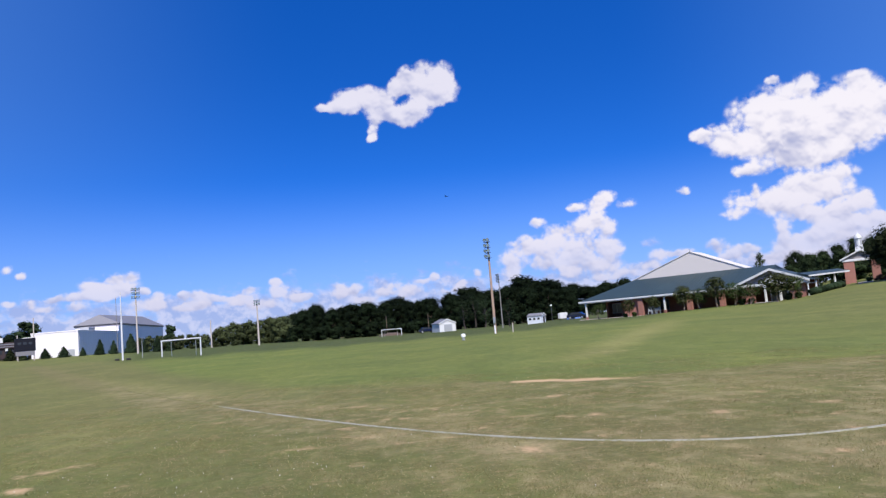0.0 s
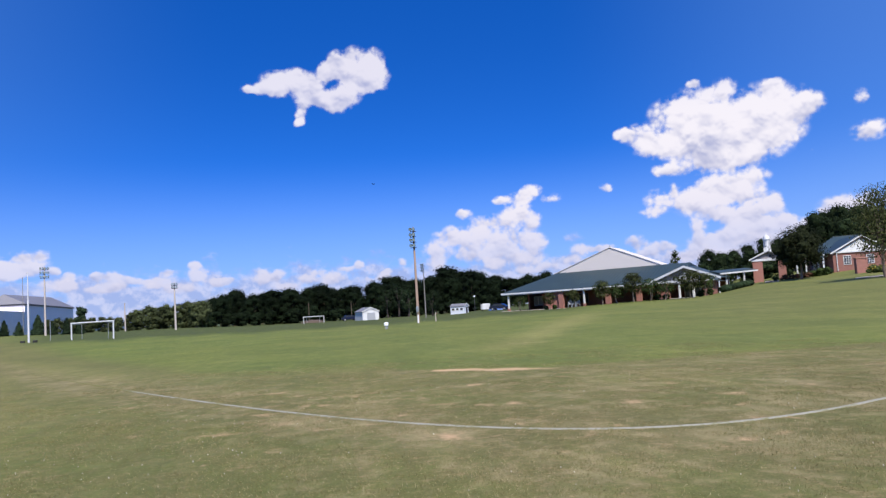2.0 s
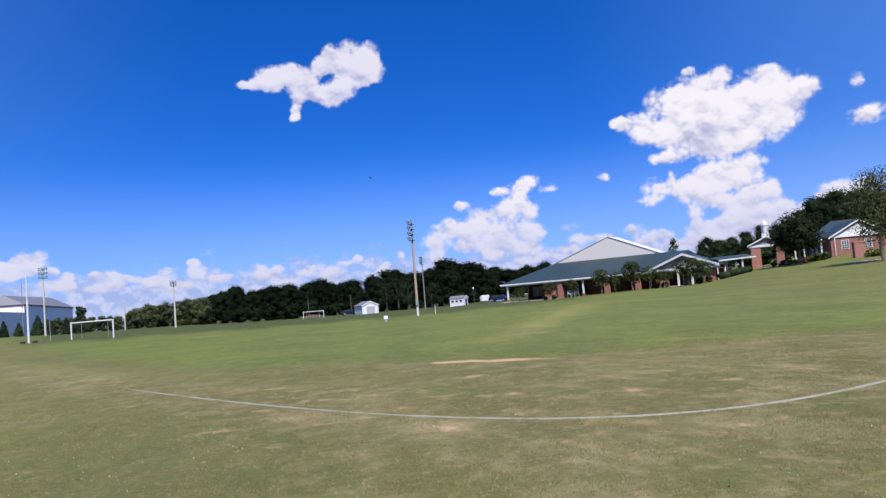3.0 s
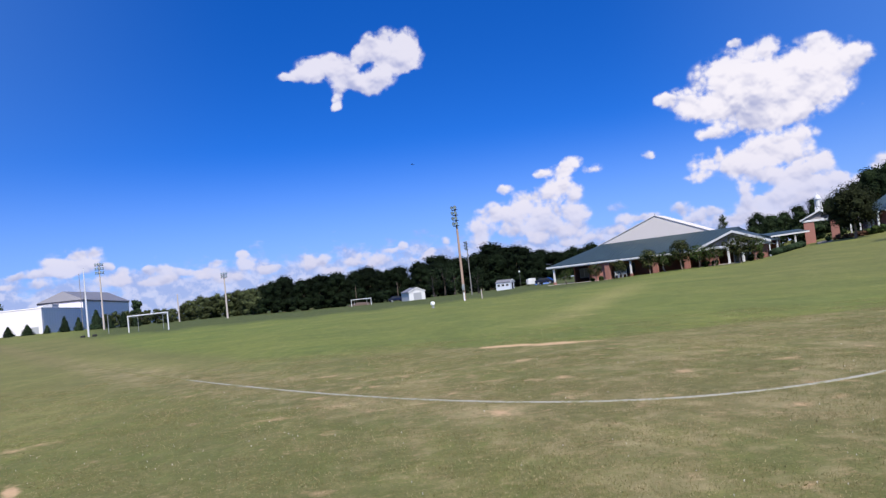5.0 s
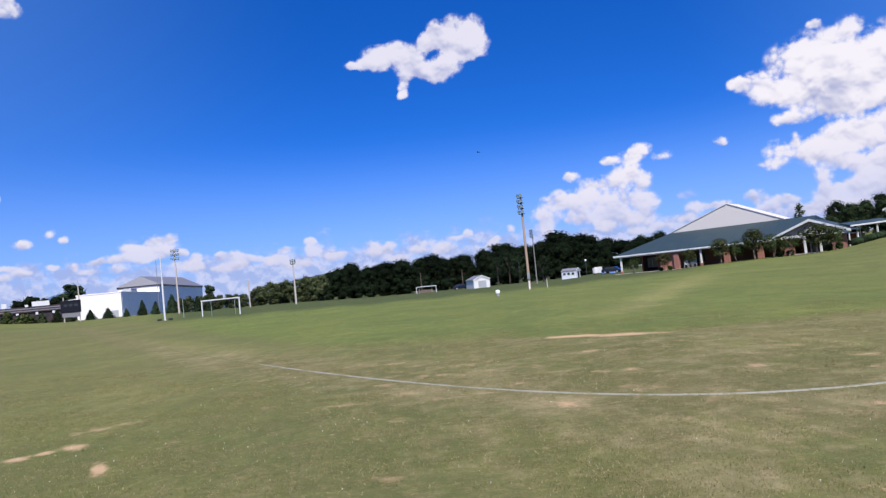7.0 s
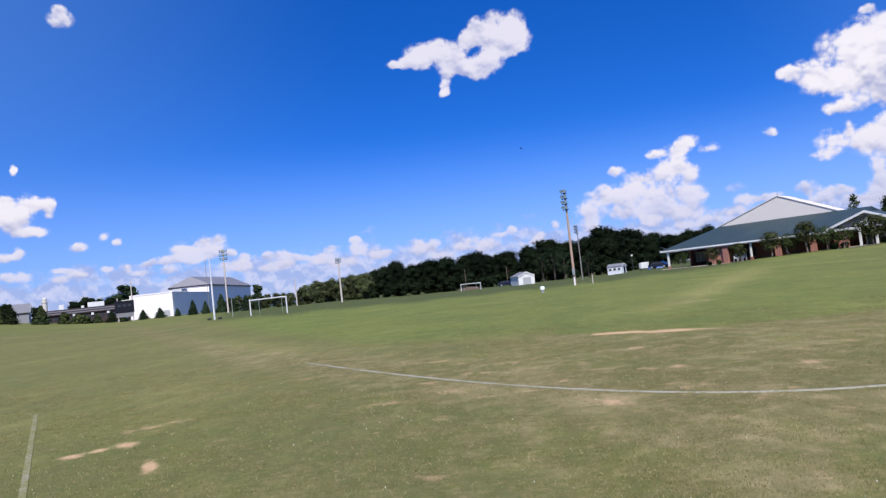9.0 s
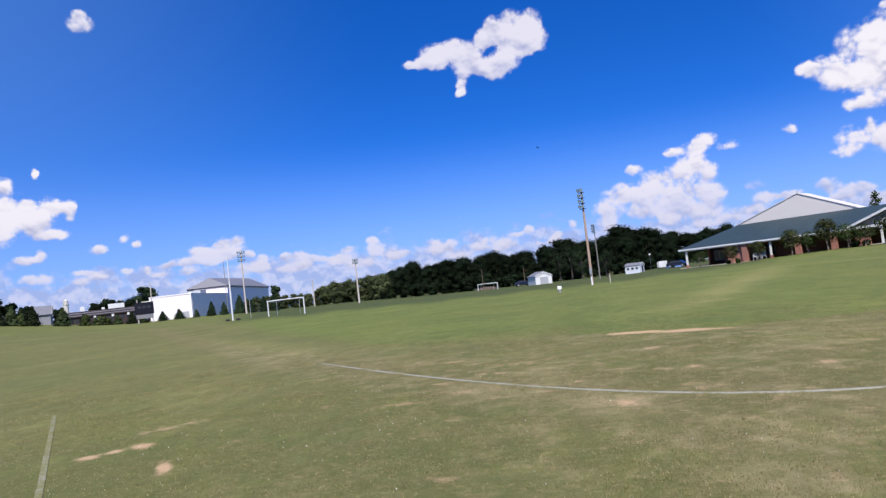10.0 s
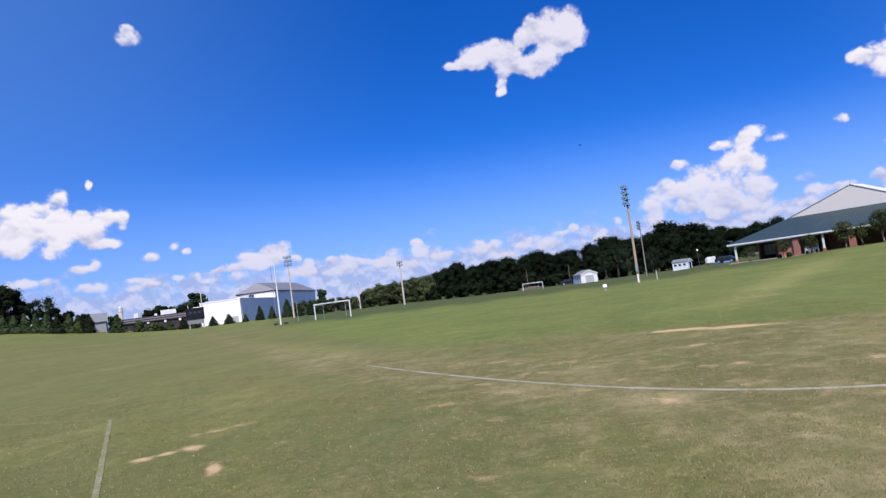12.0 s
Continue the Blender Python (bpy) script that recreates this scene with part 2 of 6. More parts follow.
# the sides of the swellings that turn from the sun, and the undersides of the heaps, are in shade
relief = g.math("SUBTRACT", billows(g.vec("ADD", soft_place, (0.08, 0.4, 0)), 0.8), swell)
drift = g.math("SUBTRACT", g.noise(flat, 0.42, 1.0, 0.5), 0.5)
shade = g.math("MULTIPLY_ADD", relief, 0.8, g.math("MULTIPLY_ADD", facing, -0.75, g.math("MULTIPLY", drift, 1.2)))
shade = g.math("MULTIPLY_ADD", g.math("SUBTRACT", fine, 0.5), 0.16, shade)
knob_side = g.math("SUBTRACT", billows(g.vec("ADD", soft_place, (0.04, 0.16, 0)), 2.2), knobs)
shade = g.math("MULTIPLY_ADD", knob_side, 0.32, shade)
shade = g.math("ADD", shade, g.ramp(here, 0.6, 7.0, -0.18, 0.12))
under = g.node("ShaderNodeGroup")
under.node_tree = heap_group(UNDERSIDES)
g.put(under.inputs[0], bent)
shade = g.math("ADD", shade, g.ramp(under.outputs[0], 0.0, 3.0, -0.06, 0.62))
shade = g.ramp(shade, -0.42, 0.72)
lit = g.mix(g.ramp(el, 0.5, 10.5), rgb(0.72, 0.7, 0.86), rgb(0.94, 0.9, 0.97))
white = g.mix(shade, lit, rgb(0.42, 0.45, 0.68))
haze = g.ramp(el, -0.5, 12.0, 0.8, 0.0)
clear = g.mix(1.0, deep.outputs[0], rgb(0.082, 0.121, 0.204), "MULTIPLY")
clear = g.mix(g.math("ADD", g.ramp(az, -46.0, -6.0, 0.32, 0.0), g.ramp(az, 16.0, 44.0, 0.0, 0.3)), clear, rgb(0.2, 0.42, 0.95))      # thin haze to both sides
base = g.mix(haze, clear, rgb(0.33, 0.49, 0.88))
wisp = g.noise(g.vec("ADD", bent, (0.1, 0.45, 0)), 0.9, 5.0, 0.55)
pale = g.mix(g.ramp(g.math("SUBTRACT", g.noise(bent, 0.9, 5.0, 0.55), wisp), -0.1, 0.16), rgb(0.4, 0.46, 0.76), rgb(0.7, 0.69, 0.87))
base = g.mix(far, base, pale)
colour = g.mix(cover, base, white)
back = g.node("ShaderNodeBackground")
g.put(back.inputs[0], colour)
back.inputs[1].default_value = 0.71
g.put(g.node("ShaderNodeOutputWorld").inputs[0], back.outputs[0])

# ------------------------------------------------------------------ materials
MATS = {}


def material(name, colour, rough=0.7, metal=0.0, spread=0.12, scale=3.0, bump=0.0, bump_scale=40.0, stain=None, stain_scale=0.6, vary=0.0, island=0.0, coat=0.0, gloss=0.5):
    """A painted, woody, metallic or leafy surface: colour with drift at two sizes, relief, and a tint that varies from piece to piece."""
    m = bpy.data.materials.new(name)
    m.use_nodes = True
    g = Graph(m.node_tree)
    m.node_tree.nodes.clear()
    b = g.node("ShaderNodeBsdfPrincipled")
    at = g.node("ShaderNodeTexCoord").outputs["Object"]
    n1 = g.noise(at, scale, 5.0, 0.6)
    n2 = g.noise(at, scale * 9.0, 3.0, 0.6)
    k = g.math("ADD", g.math("MULTIPLY", g.math("SUBTRACT", n1, 0.5), 2 * spread), g.math("MULTIPLY", g.math("SUBTRACT", n2, 0.5), spread))
    k = g.math("ADD", k, 1.0)
    if vary:
        k = g.math("MULTIPLY", k, g.ramp(g.node("ShaderNodeObjectInfo").outputs["Random"], 0.0, 1.0, 1 - vary, 1 + vary))
    if island:
        k = g.math("MULTIPLY", k, g.ramp(g.node("ShaderNodeNewGeometry").outputs["Random Per Island"], 0.0, 1.0, 1 - island, 1 + island))
    tint = g.node("ShaderNodeCombineXYZ")
    for s in tint.inputs:
        g.put(s, k)
    c = g.mix(1.0, rgb(*colour), tint.outputs[0], "MULTIPLY")
    if stain:
        c = g.mix(g.ramp(g.noise(at, stain_scale, 6.0, 0.65), 0.5, 0.72, 0.0, 0.75), c, rgb(*stain))
    g.put(b.inputs["Base Color"], c)
    b.inputs["Roughness"].default_value, b.inputs["Metallic"].default_value = rough, metal
    b.inputs["Specular IOR Level"].default_value = gloss
    if coat:
        b.inputs["Coat Weight"].default_value = coat
    if bump:
        n = g.node("ShaderNodeBump")
        n.inputs["Strength"].default_value, n.inputs["Distance"].default_value = bump, 0.02
        g.put(n.inputs["Height"], g.noise(at, bump_scale, 4.0, 0.6))
        g.put(b.inputs["Normal"], n.outputs[0])
    g.put(g.node("ShaderNodeOutputMaterial").inputs[0], b.outputs[0])
    MATS[name] = m
    return m


WHITE = material("white_paint", (0.6, 0.6, 0.6), 0.5, spread=0.05, stain=(0.47, 0.455, 0.43), stain_scale=0.8)
GOALWHITE = material("goal_paint", (0.58, 0.58, 0.6), 0.4, spread=0.06, scale=1.0, stain=(0.45, 0.42, 0.4), stain_scale=1.5)
SIDING = material("pale_metal_siding", (0.6, 0.55, 0.52), 0.6, spread=0.03, scale=0.4, stain=(0.56, 0.51, 0.47), stain_scale=0.2)
HALLWHITE = material("white_metal_wall", (0.72, 0.68, 0.7), 0.6, spread=0.04, scale=0.3)
GREYROOF = material("grey_metal_roof", (0.17, 0.165, 0.18), 0.6, spread=0.08, scale=0.4)
GREENROOF = material("green_metal_roof", (0.025, 0.043, 0.05), 0.55, spread=0.1, scale=0.5, stain=(0.034, 0.06, 0.066), stain_scale=0.25)
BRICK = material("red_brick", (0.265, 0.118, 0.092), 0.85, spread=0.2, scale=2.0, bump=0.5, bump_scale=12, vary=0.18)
MORTAR = material("mortar", (0.34, 0.17, 0.12), 0.9, spread=0.15, scale=3.0)
# darker copy of the red brick, with the porch shade put into its colour
SHADEDBRICK = material("shaded_brick", (0.2, 0.07, 0.045), 0.85, spread=0.2, scale=2.0)
WOODPOLE = material("weathered_pole", (0.34, 0.235, 0.18), 0.85, spread=0.2, scale=1.2, bump=0.5, bump_scale=15, stain=(0.3, 0.22, 0.17), stain_scale=0.7)
GREYPOLE = material("grey_pole", (0.46, 0.4, 0.36), 0.8, spread=0.15, scale=1.2, stain=(0.35, 0.3, 0.27), stain_scale=0.6)
DIMPOLE = material("dim_grey_pole", (0.2, 0.19, 0.18), 0.8, spread=0.15, scale=1.2)
STEEL = material("galvanised_steel", (0.5, 0.5, 0.5), 0.45, 0.7, spread=0.1)
DARKSTEEL = material("dark_steel", (0.1, 0.1, 0.11), 0.5, 0.5, spread=0.1)
LAMPGLASS = material("lamp_face", (0.26, 0.34, 0.39), 0.2, 0.0, spread=0.1)
BARK = material("bark", (0.13, 0.095, 0.07), 0.95, spread=0.3, scale=4, bump=0.7, bump_scale=18)
DARKBARK = material("dark_bark", (0.045, 0.035, 0.03), 0.95, spread=0.3, scale=4)
PALEBARK = material("pale_bark", (0.2, 0.15, 0.115), 0.9, spread=0.25, scale=4)
# the cloud shade over the wood is put into this near-black leaf colour
LEAFDARKENED = material("shade_dark_leaves", (0.007, 0.012, 0.005), 0.75, spread=0.3, scale=0.25, island=0.45, vary=0.25, gloss=0.04)
LEAFSHADE = material("shade_tree_leaves", (0.017, 0.021, 0.009), 0.75, spread=0.35, scale=0.5, island=0.5, gloss=0.04)
LEAFORN = material("ornamental_leaves", (0.042, 0.049, 0.018), 0.75, spread=0.3, scale=0.6, island=0.5, vary=0.2, gloss=0.04)
LEAFHILL = material("hill_leaves", (0.014, 0.022, 0.009), 0.75, spread=0.35, scale=0.3, island=0.55, vary=0.25, gloss=0.04)
LEAFEDGE = material("edge_leaves", (0.046, 0.056, 0.024), 0.75, spread=0.35, scale=0.3, island=0.5, vary=0.3, gloss=0.04)
LEAFMID = material("green_leaves", (0.034, 0.05, 0.015), 0.7, spread=0.3, scale=0.3, island=0.45, vary=0.2, gloss=0.04)
LEAFLIGHT = material("light_leaves", (0.055, 0.07, 0.023), 0.7, spread=0.3, scale=0.4, island=0.4, vary=0.2, gloss=0.04)
CONIFER = material("conifer_needles", (0.018, 0.029, 0.014), 0.8, spread=0.3, scale=0.6, island=0.4, vary=0.25, gloss=0.04)
HEDGE = material("hedge_leaves", (0.026, 0.036, 0.015), 0.8, spread=0.4, scale=0.5, island=0.5, vary=0.5, gloss=0.04)
CONCRETE = material("concrete", (0.46, 0.4, 0.36), 0.95, spread=0.12, scale=1.5, bump=0.2, gloss=0.05)
DARKGLASS = material("dark_glass", (0.03, 0.035, 0.045), 0.08, spread=0.05)
BLACK = material("black_panel", (0.008, 0.009, 0.016), 0.7, spread=0.1, gloss=0.15)
BLUETARP = material("blue_tarpaulin", (0.02, 0.09, 0.3), 0.5, spread=0.2, scale=1.5)
# siding greyed in its colour for the shade the house stands in
HOUSESHADE = material("shade_greyed_siding", (0.2, 0.205, 0.23), 0.7, spread=0.08)
TOWERWHITE = material("weathered_tower", (0.5, 0.48, 0.45), 0.7, spread=0.1, scale=0.5, stain=(0.36, 0.33, 0.3))
# recess shade of both pediments, put into the board colour
SHADEDBOARDS = material("recess_shade_boards", (0.24, 0.22, 0.22), 0.8, spread=0.1, scale=0.6)
LEAFRED = material("reddish_leaves", (0.085, 0.045, 0.028), 0.75, spread=0.3, scale=0.6, island=0.4, gloss=0.04)
SHEDBLUE = material("pale_blue_siding", (0.6, 0.63, 0.7), 0.6, spread=0.05)
CARBLUE = material("dark_blue_car_paint", (0.012, 0.018, 0.05), 0.25, 0.3, spread=0.05, coat=0.8)
RUBBER = material("rubber", (0.02, 0.02, 0.02), 0.85)
CLAY = material("bare_clay", (0.085, 0.06, 0.045), 0.95, spread=0.2, scale=2)
BROWNROOF = material("brown_roof", (0.035, 0.02, 0.022), 0.8, spread=0.2, scale=0.4)
SHINGLE = material("grey_shingle", (0.15, 0.15, 0.17), 0.9, spread=0.15, scale=1)
PLASTIC = material("white_plastic", (0.82, 0.82, 0.82), 0.4, spread=0.03)
GREYPLASTIC = material("grey_plastic", (0.33, 0.34, 0.36), 0.5, spread=0.05)
FLOWER = material("yellow_flowers", (0.55, 0.42, 0.04), 0.7, island=0.4)
CLOVER = material("clover", (0.5, 0.46, 0.38), 0.8, island=0.25)
# distance haze over the woods is put into this blue
HILL = material("hazed_far_hill", (0.1, 0.16, 0.3), 1.0, spread=0.05, scale=0.01)


def turf():
    """Mown summer turf: green, straw and bare clay, by what each place is like."""
    m = bpy.data.materials.new("turf")
    m.use_nodes = True
    g = Graph(m.node_tree)
    m.node_tree.nodes.clear()
    b = g.node("ShaderNodeBsdfPrincipled")
    at = g.node("ShaderNodeTexCoord").outputs["Object"]
    dry_node, bare_node = g.node("ShaderNodeAttribute"), g.node("ShaderNodeAttribute")
    dry_node.attribute_name, bare_node.attribute_name = "dry", "bare"
    dry, bare = dry_node.outputs["Fac"], bare_node.outputs["Fac"]
    big = g.noise(g.vec("MULTIPLY", at, (1.0, 0.4, 1.0)), 0.2, 3.0, 0.5)
    swath = g.vec("MULTIPLY", at, (1.0, 0.5, 1.0))       # the mower ran up and down the pitch
    mid = g.noise(swath, 0.9, 6.0, 0.62)
    clump = g.noise(swath, 3.4, 4.0, 0.6)
    small = g.noise(at, 9.0, 4.0, 0.7)
    tiny = g.noise(at, 42.0, 3.0, 0.7)
    calm = g.ramp(g.vec("LENGTH", at), 9.0, 30.0, 1.0, 0.14)      # the far pitch is mown more evenly
    green = g.mix(g.ramp(big, 0.38, 0.66), rgb(0.124, 0.174, 0.03), rgb(0.195, 0.22, 0.042))
    green = g.mix(g.ramp(g.noise(at, 0.7, 4.0, 0.6), 0.42, 0.64, 0.0, 0.6), green, rgb(0.2, 0.245, 0.045))
    green = g.mix(g.ramp(g.noise(at, 0.22, 3.0, 0.6), 0.46, 0.62, 0.0, 0.55), green, rgb(0.21, 0.25, 0.042))
    soft = g.math("ADD", g.math("MULTIPLY", g.math("SUBTRACT", mid, 0.5), g.math("MULTIPLY", calm, 2.6)), 0.5)
    straw = g.mix(soft, rgb(0.185, 0.144, 0.057), rgb(0.255, 0.192, 0.09))
    d = g.math("MULTIPLY", g.math("SUBTRACT", mid, 0.5), 0.5)
    d = g.math("ADD", d, g.math("MULTIPLY", g.math("SUBTRACT", clump, 0.5), 1.1))
    d = g.math("ADD", d, g.math("MULTIPLY", g.math("SUBTRACT", small, 0.5), 1.5))
    d = g.math("MULTIPLY_ADD", d, calm, dry, clamp=True)
    c = g.mix(d, green, straw)
    shade_and_dark, pale = g.node("ShaderNodeAttribute"), g.node("ShaderNodeAttribute")
    shade_and_dark.attribute_name, pale.attribute_name = "shade_and_dark", "pale"
    c = g.mix(g.math("MULTIPLY", pale.outputs["Fac"], 0.8), c, rgb(0.34, 0.315, 0.1))
    # painted shade band before the wood, and the darker near turf
    c = g.mix(g.math("MULTIPLY", shade_and_dark.outputs["Fac"], 0.85), c, rgb(0.032, 0.054, 0.014))
    c = g.mix(g.ramp(tiny, 0.36, 0.66, 0.5, 0.0), c, rgb(0.036, 0.038, 0.013))
    c = g.mix(g.ramp(small, 0.36, 0.62, 0.28, 0.0), c, rgb(0.05, 0.055, 0.018))
    c = g.mix(g.ramp(small, 0.5, 0.74, 0.0, 0.24), c, rgb(0.38, 0.32, 0.15))
    c = g.mix(g.ramp(g.noise(at, 3.0, 4.0, 0.7), 0.38, 0.6, 0.26, 0.0), c, rgb(0.062, 0.07, 0.02))
    # sward that stands thicker here and thinner there, at three sizes
    thin = g.ramp(g.vec("LENGTH", at), 16.0, 60.0, 1.0, 0.25)
    for size, dark, light in ((0.2, 0.28, 0.2), (0.75, 0.28, 0.32), (2.4, 0.24, 0.26)):
        n = g.noise(g.vec("MULTIPLY", at, (1.0, 0.75, 1.0)), size, 5.0, 0.62)
        c = g.mix(g.math("MULTIPLY", g.ramp(n, 0.33, 0.52, dark, 0.0), thin), c, rgb(0.085, 0.105, 0.03))
        c = g.mix(g.math("MULTIPLY", g.ramp(n, 0.48, 0.68, 0.0, light), g.math("MULTIPLY", thin, g.ramp(dry, 0.58, 0.8, 0.12, 1.0))), c, rgb(0.39, 0.31, 0.17))
    # darker tussocks, drawn out along the mown rows
    rows_at = g.vec("MULTIPLY", at, (1.0, 0.32, 1.0))
    tussock = g.math("ADD", g.math("MULTIPLY", g.noise(rows_at, 2.2, 5.0, 0.7), 0.6), g.math("MULTIPLY", g.noise(rows_at, 0.35, 3.0, 0.55), 0.4))
    c = g.mix(g.ramp(tussock, 0.32, 0.56, 0.36, 0.0), c, rgb(0.062, 0.072, 0.02))
    c = g.mix(g.ramp(tussock, 0.5, 0.72, 0.0, 0.25), c, rgb(0.3, 0.28, 0.1))
    spots = g.math("MULTIPLY", g.ramp(g.noise(g.vec("MULTIPLY", at, (0.7, 1.0, 1.0)), 1.4, 5.0, 0.6), 0.5, 0.7, 0.0, 0.6), g.ramp(dry, 0.42, 0.75))
    bare = g.math("MAXIMUM", g.math("MULTIPLY", bare, 1.25), spots)
    e = g.math("ADD", bare, g.math("MULTIPLY", g.math("SUBTRACT", small, 0.5), 0.8))
    e = g.ramp(g.math("ADD", e, g.math("MULTIPLY", g.math("SUBTRACT", clump, 0.5), 2.2)), 0.3, 1.35, 0.0, 0.85)
    c = g.mix(e, c, g.mix(small, rgb(0.42, 0.26, 0.14), rgb(0.54, 0.37, 0.22)))
    # dead blades and seed heads
    c = g.mix(g.ramp(g.noise(at, 26.0, 2.0, 0.6), 0.66, 0.74, 0.0, 0.5), c, rgb(0.31, 0.26, 0.14))
    g.put(b.inputs["Base Color"], c)
    b.inputs["Roughness"].default_value = 0.95
    b.inputs["Specular IOR Level"].default_value = 0.15
    n = g.node("ShaderNodeBump")
    n.inputs["Strength"].default_value, n.inputs["Distance"].default_value = 0.35, 0.015
    g.put(n.inputs["Height"], g.math("ADD", small, g.math("MULTIPLY", tiny, 0.6)))
    g.put(b.inputs["Normal"], n.outputs[0])
    g.put(g.node("ShaderNodeOutputMaterial").inputs[0], b.outputs[0])
    return m


TURF = turf()


def chalk(name, lo, hi, out_a, out_b):
    """Field paint worn down to the grass, and worn right out between two places along x."""
    m = bpy.data.materials.new(name)
    m.use_nodes = True
    g = Graph(m.node_tree)
    m.node_tree.nodes.clear()
    b = g.node("ShaderNodeBsdfPrincipled")
    at = g.node("ShaderNodeTexCoord").outputs["Object"]
    worn = g.math("ADD", g.noise(at, 22.0, 4.0, 0.65), g.math("MULTIPLY", g.math("SUBTRACT", g.noise(at, 1.3, 4.0, 0.6), 0.5), 0.7))
    part_x = g.node("ShaderNodeSeparateXYZ")
    g.put(part_x.inputs[0], at)
    worn = g.math("ADD", worn, g.ramp(part_x.outputs[0], out_a, out_b, 0.4, 0.0))
    c = g.mix(g.ramp(worn, lo, hi), rgb(0.3, 0.285, 0.24), g.mix(g.noise(at, 9.0, 4.0, 0.7), rgb(0.13, 0.14, 0.045), rgb(0.2, 0.175, 0.075)))
    g.put(b.inputs["Base Color"], c)
    b.inputs["Roughness"].default_value, b.inputs["Specular IOR Level"].default_value = 0.95, 0.1
    g.put(g.node("ShaderNodeOutputMaterial").inputs[0], b.outputs[0])
    return m


LINEPAINT = chalk("field_paint", 0.4, 0.7, -7.5, -4.0)
FAINTPAINT = chalk("faint_field_paint", 0.2, 0.58, -13.0, -9.0)


def blade_mat():
    """Loose grass blades, from green to straw."""
    m = bpy.data.materials.new("grass_blades")
    m.use_nodes = True
    g = Graph(m.node_tree)
    m.node_tree.nodes.clear()
    b = g.node("ShaderNodeBsdfPrincipled")
    one = g.node("ShaderNodeNewGeometry").outputs["Random Per Island"]
    c = g.mix(g.ramp(one, 0.0, 0.7), rgb(0.112, 0.107, 0.04), rgb(0.185, 0.154, 0.07))
    c = g.mix(g.ramp(one, 0.84, 0.95), c, rgb(0.42, 0.36, 0.2))
    g.put(b.inputs["Base Color"], c)
    b.inputs["Roughness"].default_value, b.inputs["Specular IOR Level"].default_value = 0.9, 0.1
    g.put(g.node("ShaderNodeOutputMaterial").inputs[0], b.outputs[0])
    return m


BLADES = blade_mat()

# ------------------------------------------------------------------ mesh helpers
def part(name, bm, mat, parent=None, label="", smooth=False):
    """Links a bmesh as one mesh object, under a thing or a part if one is given."""
    me = bpy.data.meshes.new(name)
    bm.normal_update()
    bm.to_mesh(me)
    bm.free()
    return part_of(name, me, mat, parent, label, smooth)


def part_of(name, me, mat, parent=None, label="", smooth=False):
    if mat and not me.materials:
        me.materials.append(mat)
    if smooth:
        for p in me.polygons:
            p.use_smooth = True
        me.set_sharp_from_angle(angle=radians(42))
    ob = new(name, me)
    if parent:
        ob.parent = parent
    if label:
        ob["label"] = label
    return ob


def thing(name, label, category, m, group="", kind=""):
    ob = new(name)
    ob.empty_display_size = 0.2
    ob.matrix_basis = m
    return tagged(ob, label, category, group, kind)


def box(bm, cx, cy, cz, sx, sy, sz, turn=0.0, bevel=0.0):
    """A box by its middle and its sides."""
    m = Matrix.Translation((cx, cy, cz)) @ Matrix.Rotation(radians(turn), 4, "Z") @ Matrix.Diagonal((sx, sy, sz, 1))
    made = bmesh.ops.create_cube(bm, size=1.0, matrix=m)
    if bevel:
        edges = list({e for v in made["verts"] for e in v.link_edges})
        bmesh.ops.bevel(bm, geom=edges, offset=bevel, segments=2, affect="EDGES", profile=0.5)
    return bm


def tube(bm, a, b, ra, rb=None, n=12, caps=True):
    """A straight, tapered round bar from a to b."""
    rb = ra if rb is None else rb
    a, b = Vector(a), Vector(b)
    turn = (b - a).to_track_quat("Z", "X").to_matrix()
    rings = [[bm.verts.new(p + turn @ Vector((r * math.cos(2 * math.pi * i / n), r * math.sin(2 * math.pi * i / n), 0))) for i in range(n)] for p, r in ((a, ra), (b, rb))]
    for i in range(n):
        bm.faces.new((rings[0][i], rings[0][(i + 1) % n], rings[1][(i + 1) % n], rings[1][i]))
    if caps:
        bm.faces.new(rings[0][::-1])
        bm.faces.new(rings[1])
    return bm


def lathe(bm, profile, n=16, x=0.0, y=0.0):
    """A turned body from (radius, height) pairs."""
    rings = [[bm.verts.new((x + r * math.cos(2 * math.pi * i / n), y + r * math.sin(2 * math.pi * i / n), z)) for i in range(n)] for r, z in profile]
    for lo, hi in zip(rings, rings[1:]):
        for i in range(n):
            bm.faces.new((lo[i], lo[(i + 1) % n], hi[(i + 1) % n], hi[i]))
    bm.faces.new(rings[0][::-1])
    bm.faces.new(rings[-1])
    return bm


def slab(bm, corners, thick):
    """A flat plate through the corners, thickened downwards."""
    top = [bm.verts.new(c) for c in corners]
    low = [bm.verts.new((c[0], c[1], c[2] - thick)) for c in corners]
    bm.faces.new(top)
    bm.faces.new(low[::-1])
    n = len(corners)
    for i in range(n):
        bm.faces.new((top[i], low[i], low[(i + 1) % n], top[(i + 1) % n]))
    return bm


def prism(bm, outline, y0, y1):
    """An upright outline in x and z, pulled from y0 to y1."""
    a = [bm.verts.new((x, y0, z)) for x, z in outline]
    b = [bm.verts.new((x, y1, z)) for x, z in outline]
    bm.faces.new(a)
    bm.faces.new(b[::-1])
    n = len(outline)
    for i in range(n):
        bm.faces.new((a[i], b[i], b[(i + 1) % n], a[(i + 1) % n]))
    bmesh.ops.recalc_face_normals(bm, faces=bm.faces)
    return bm


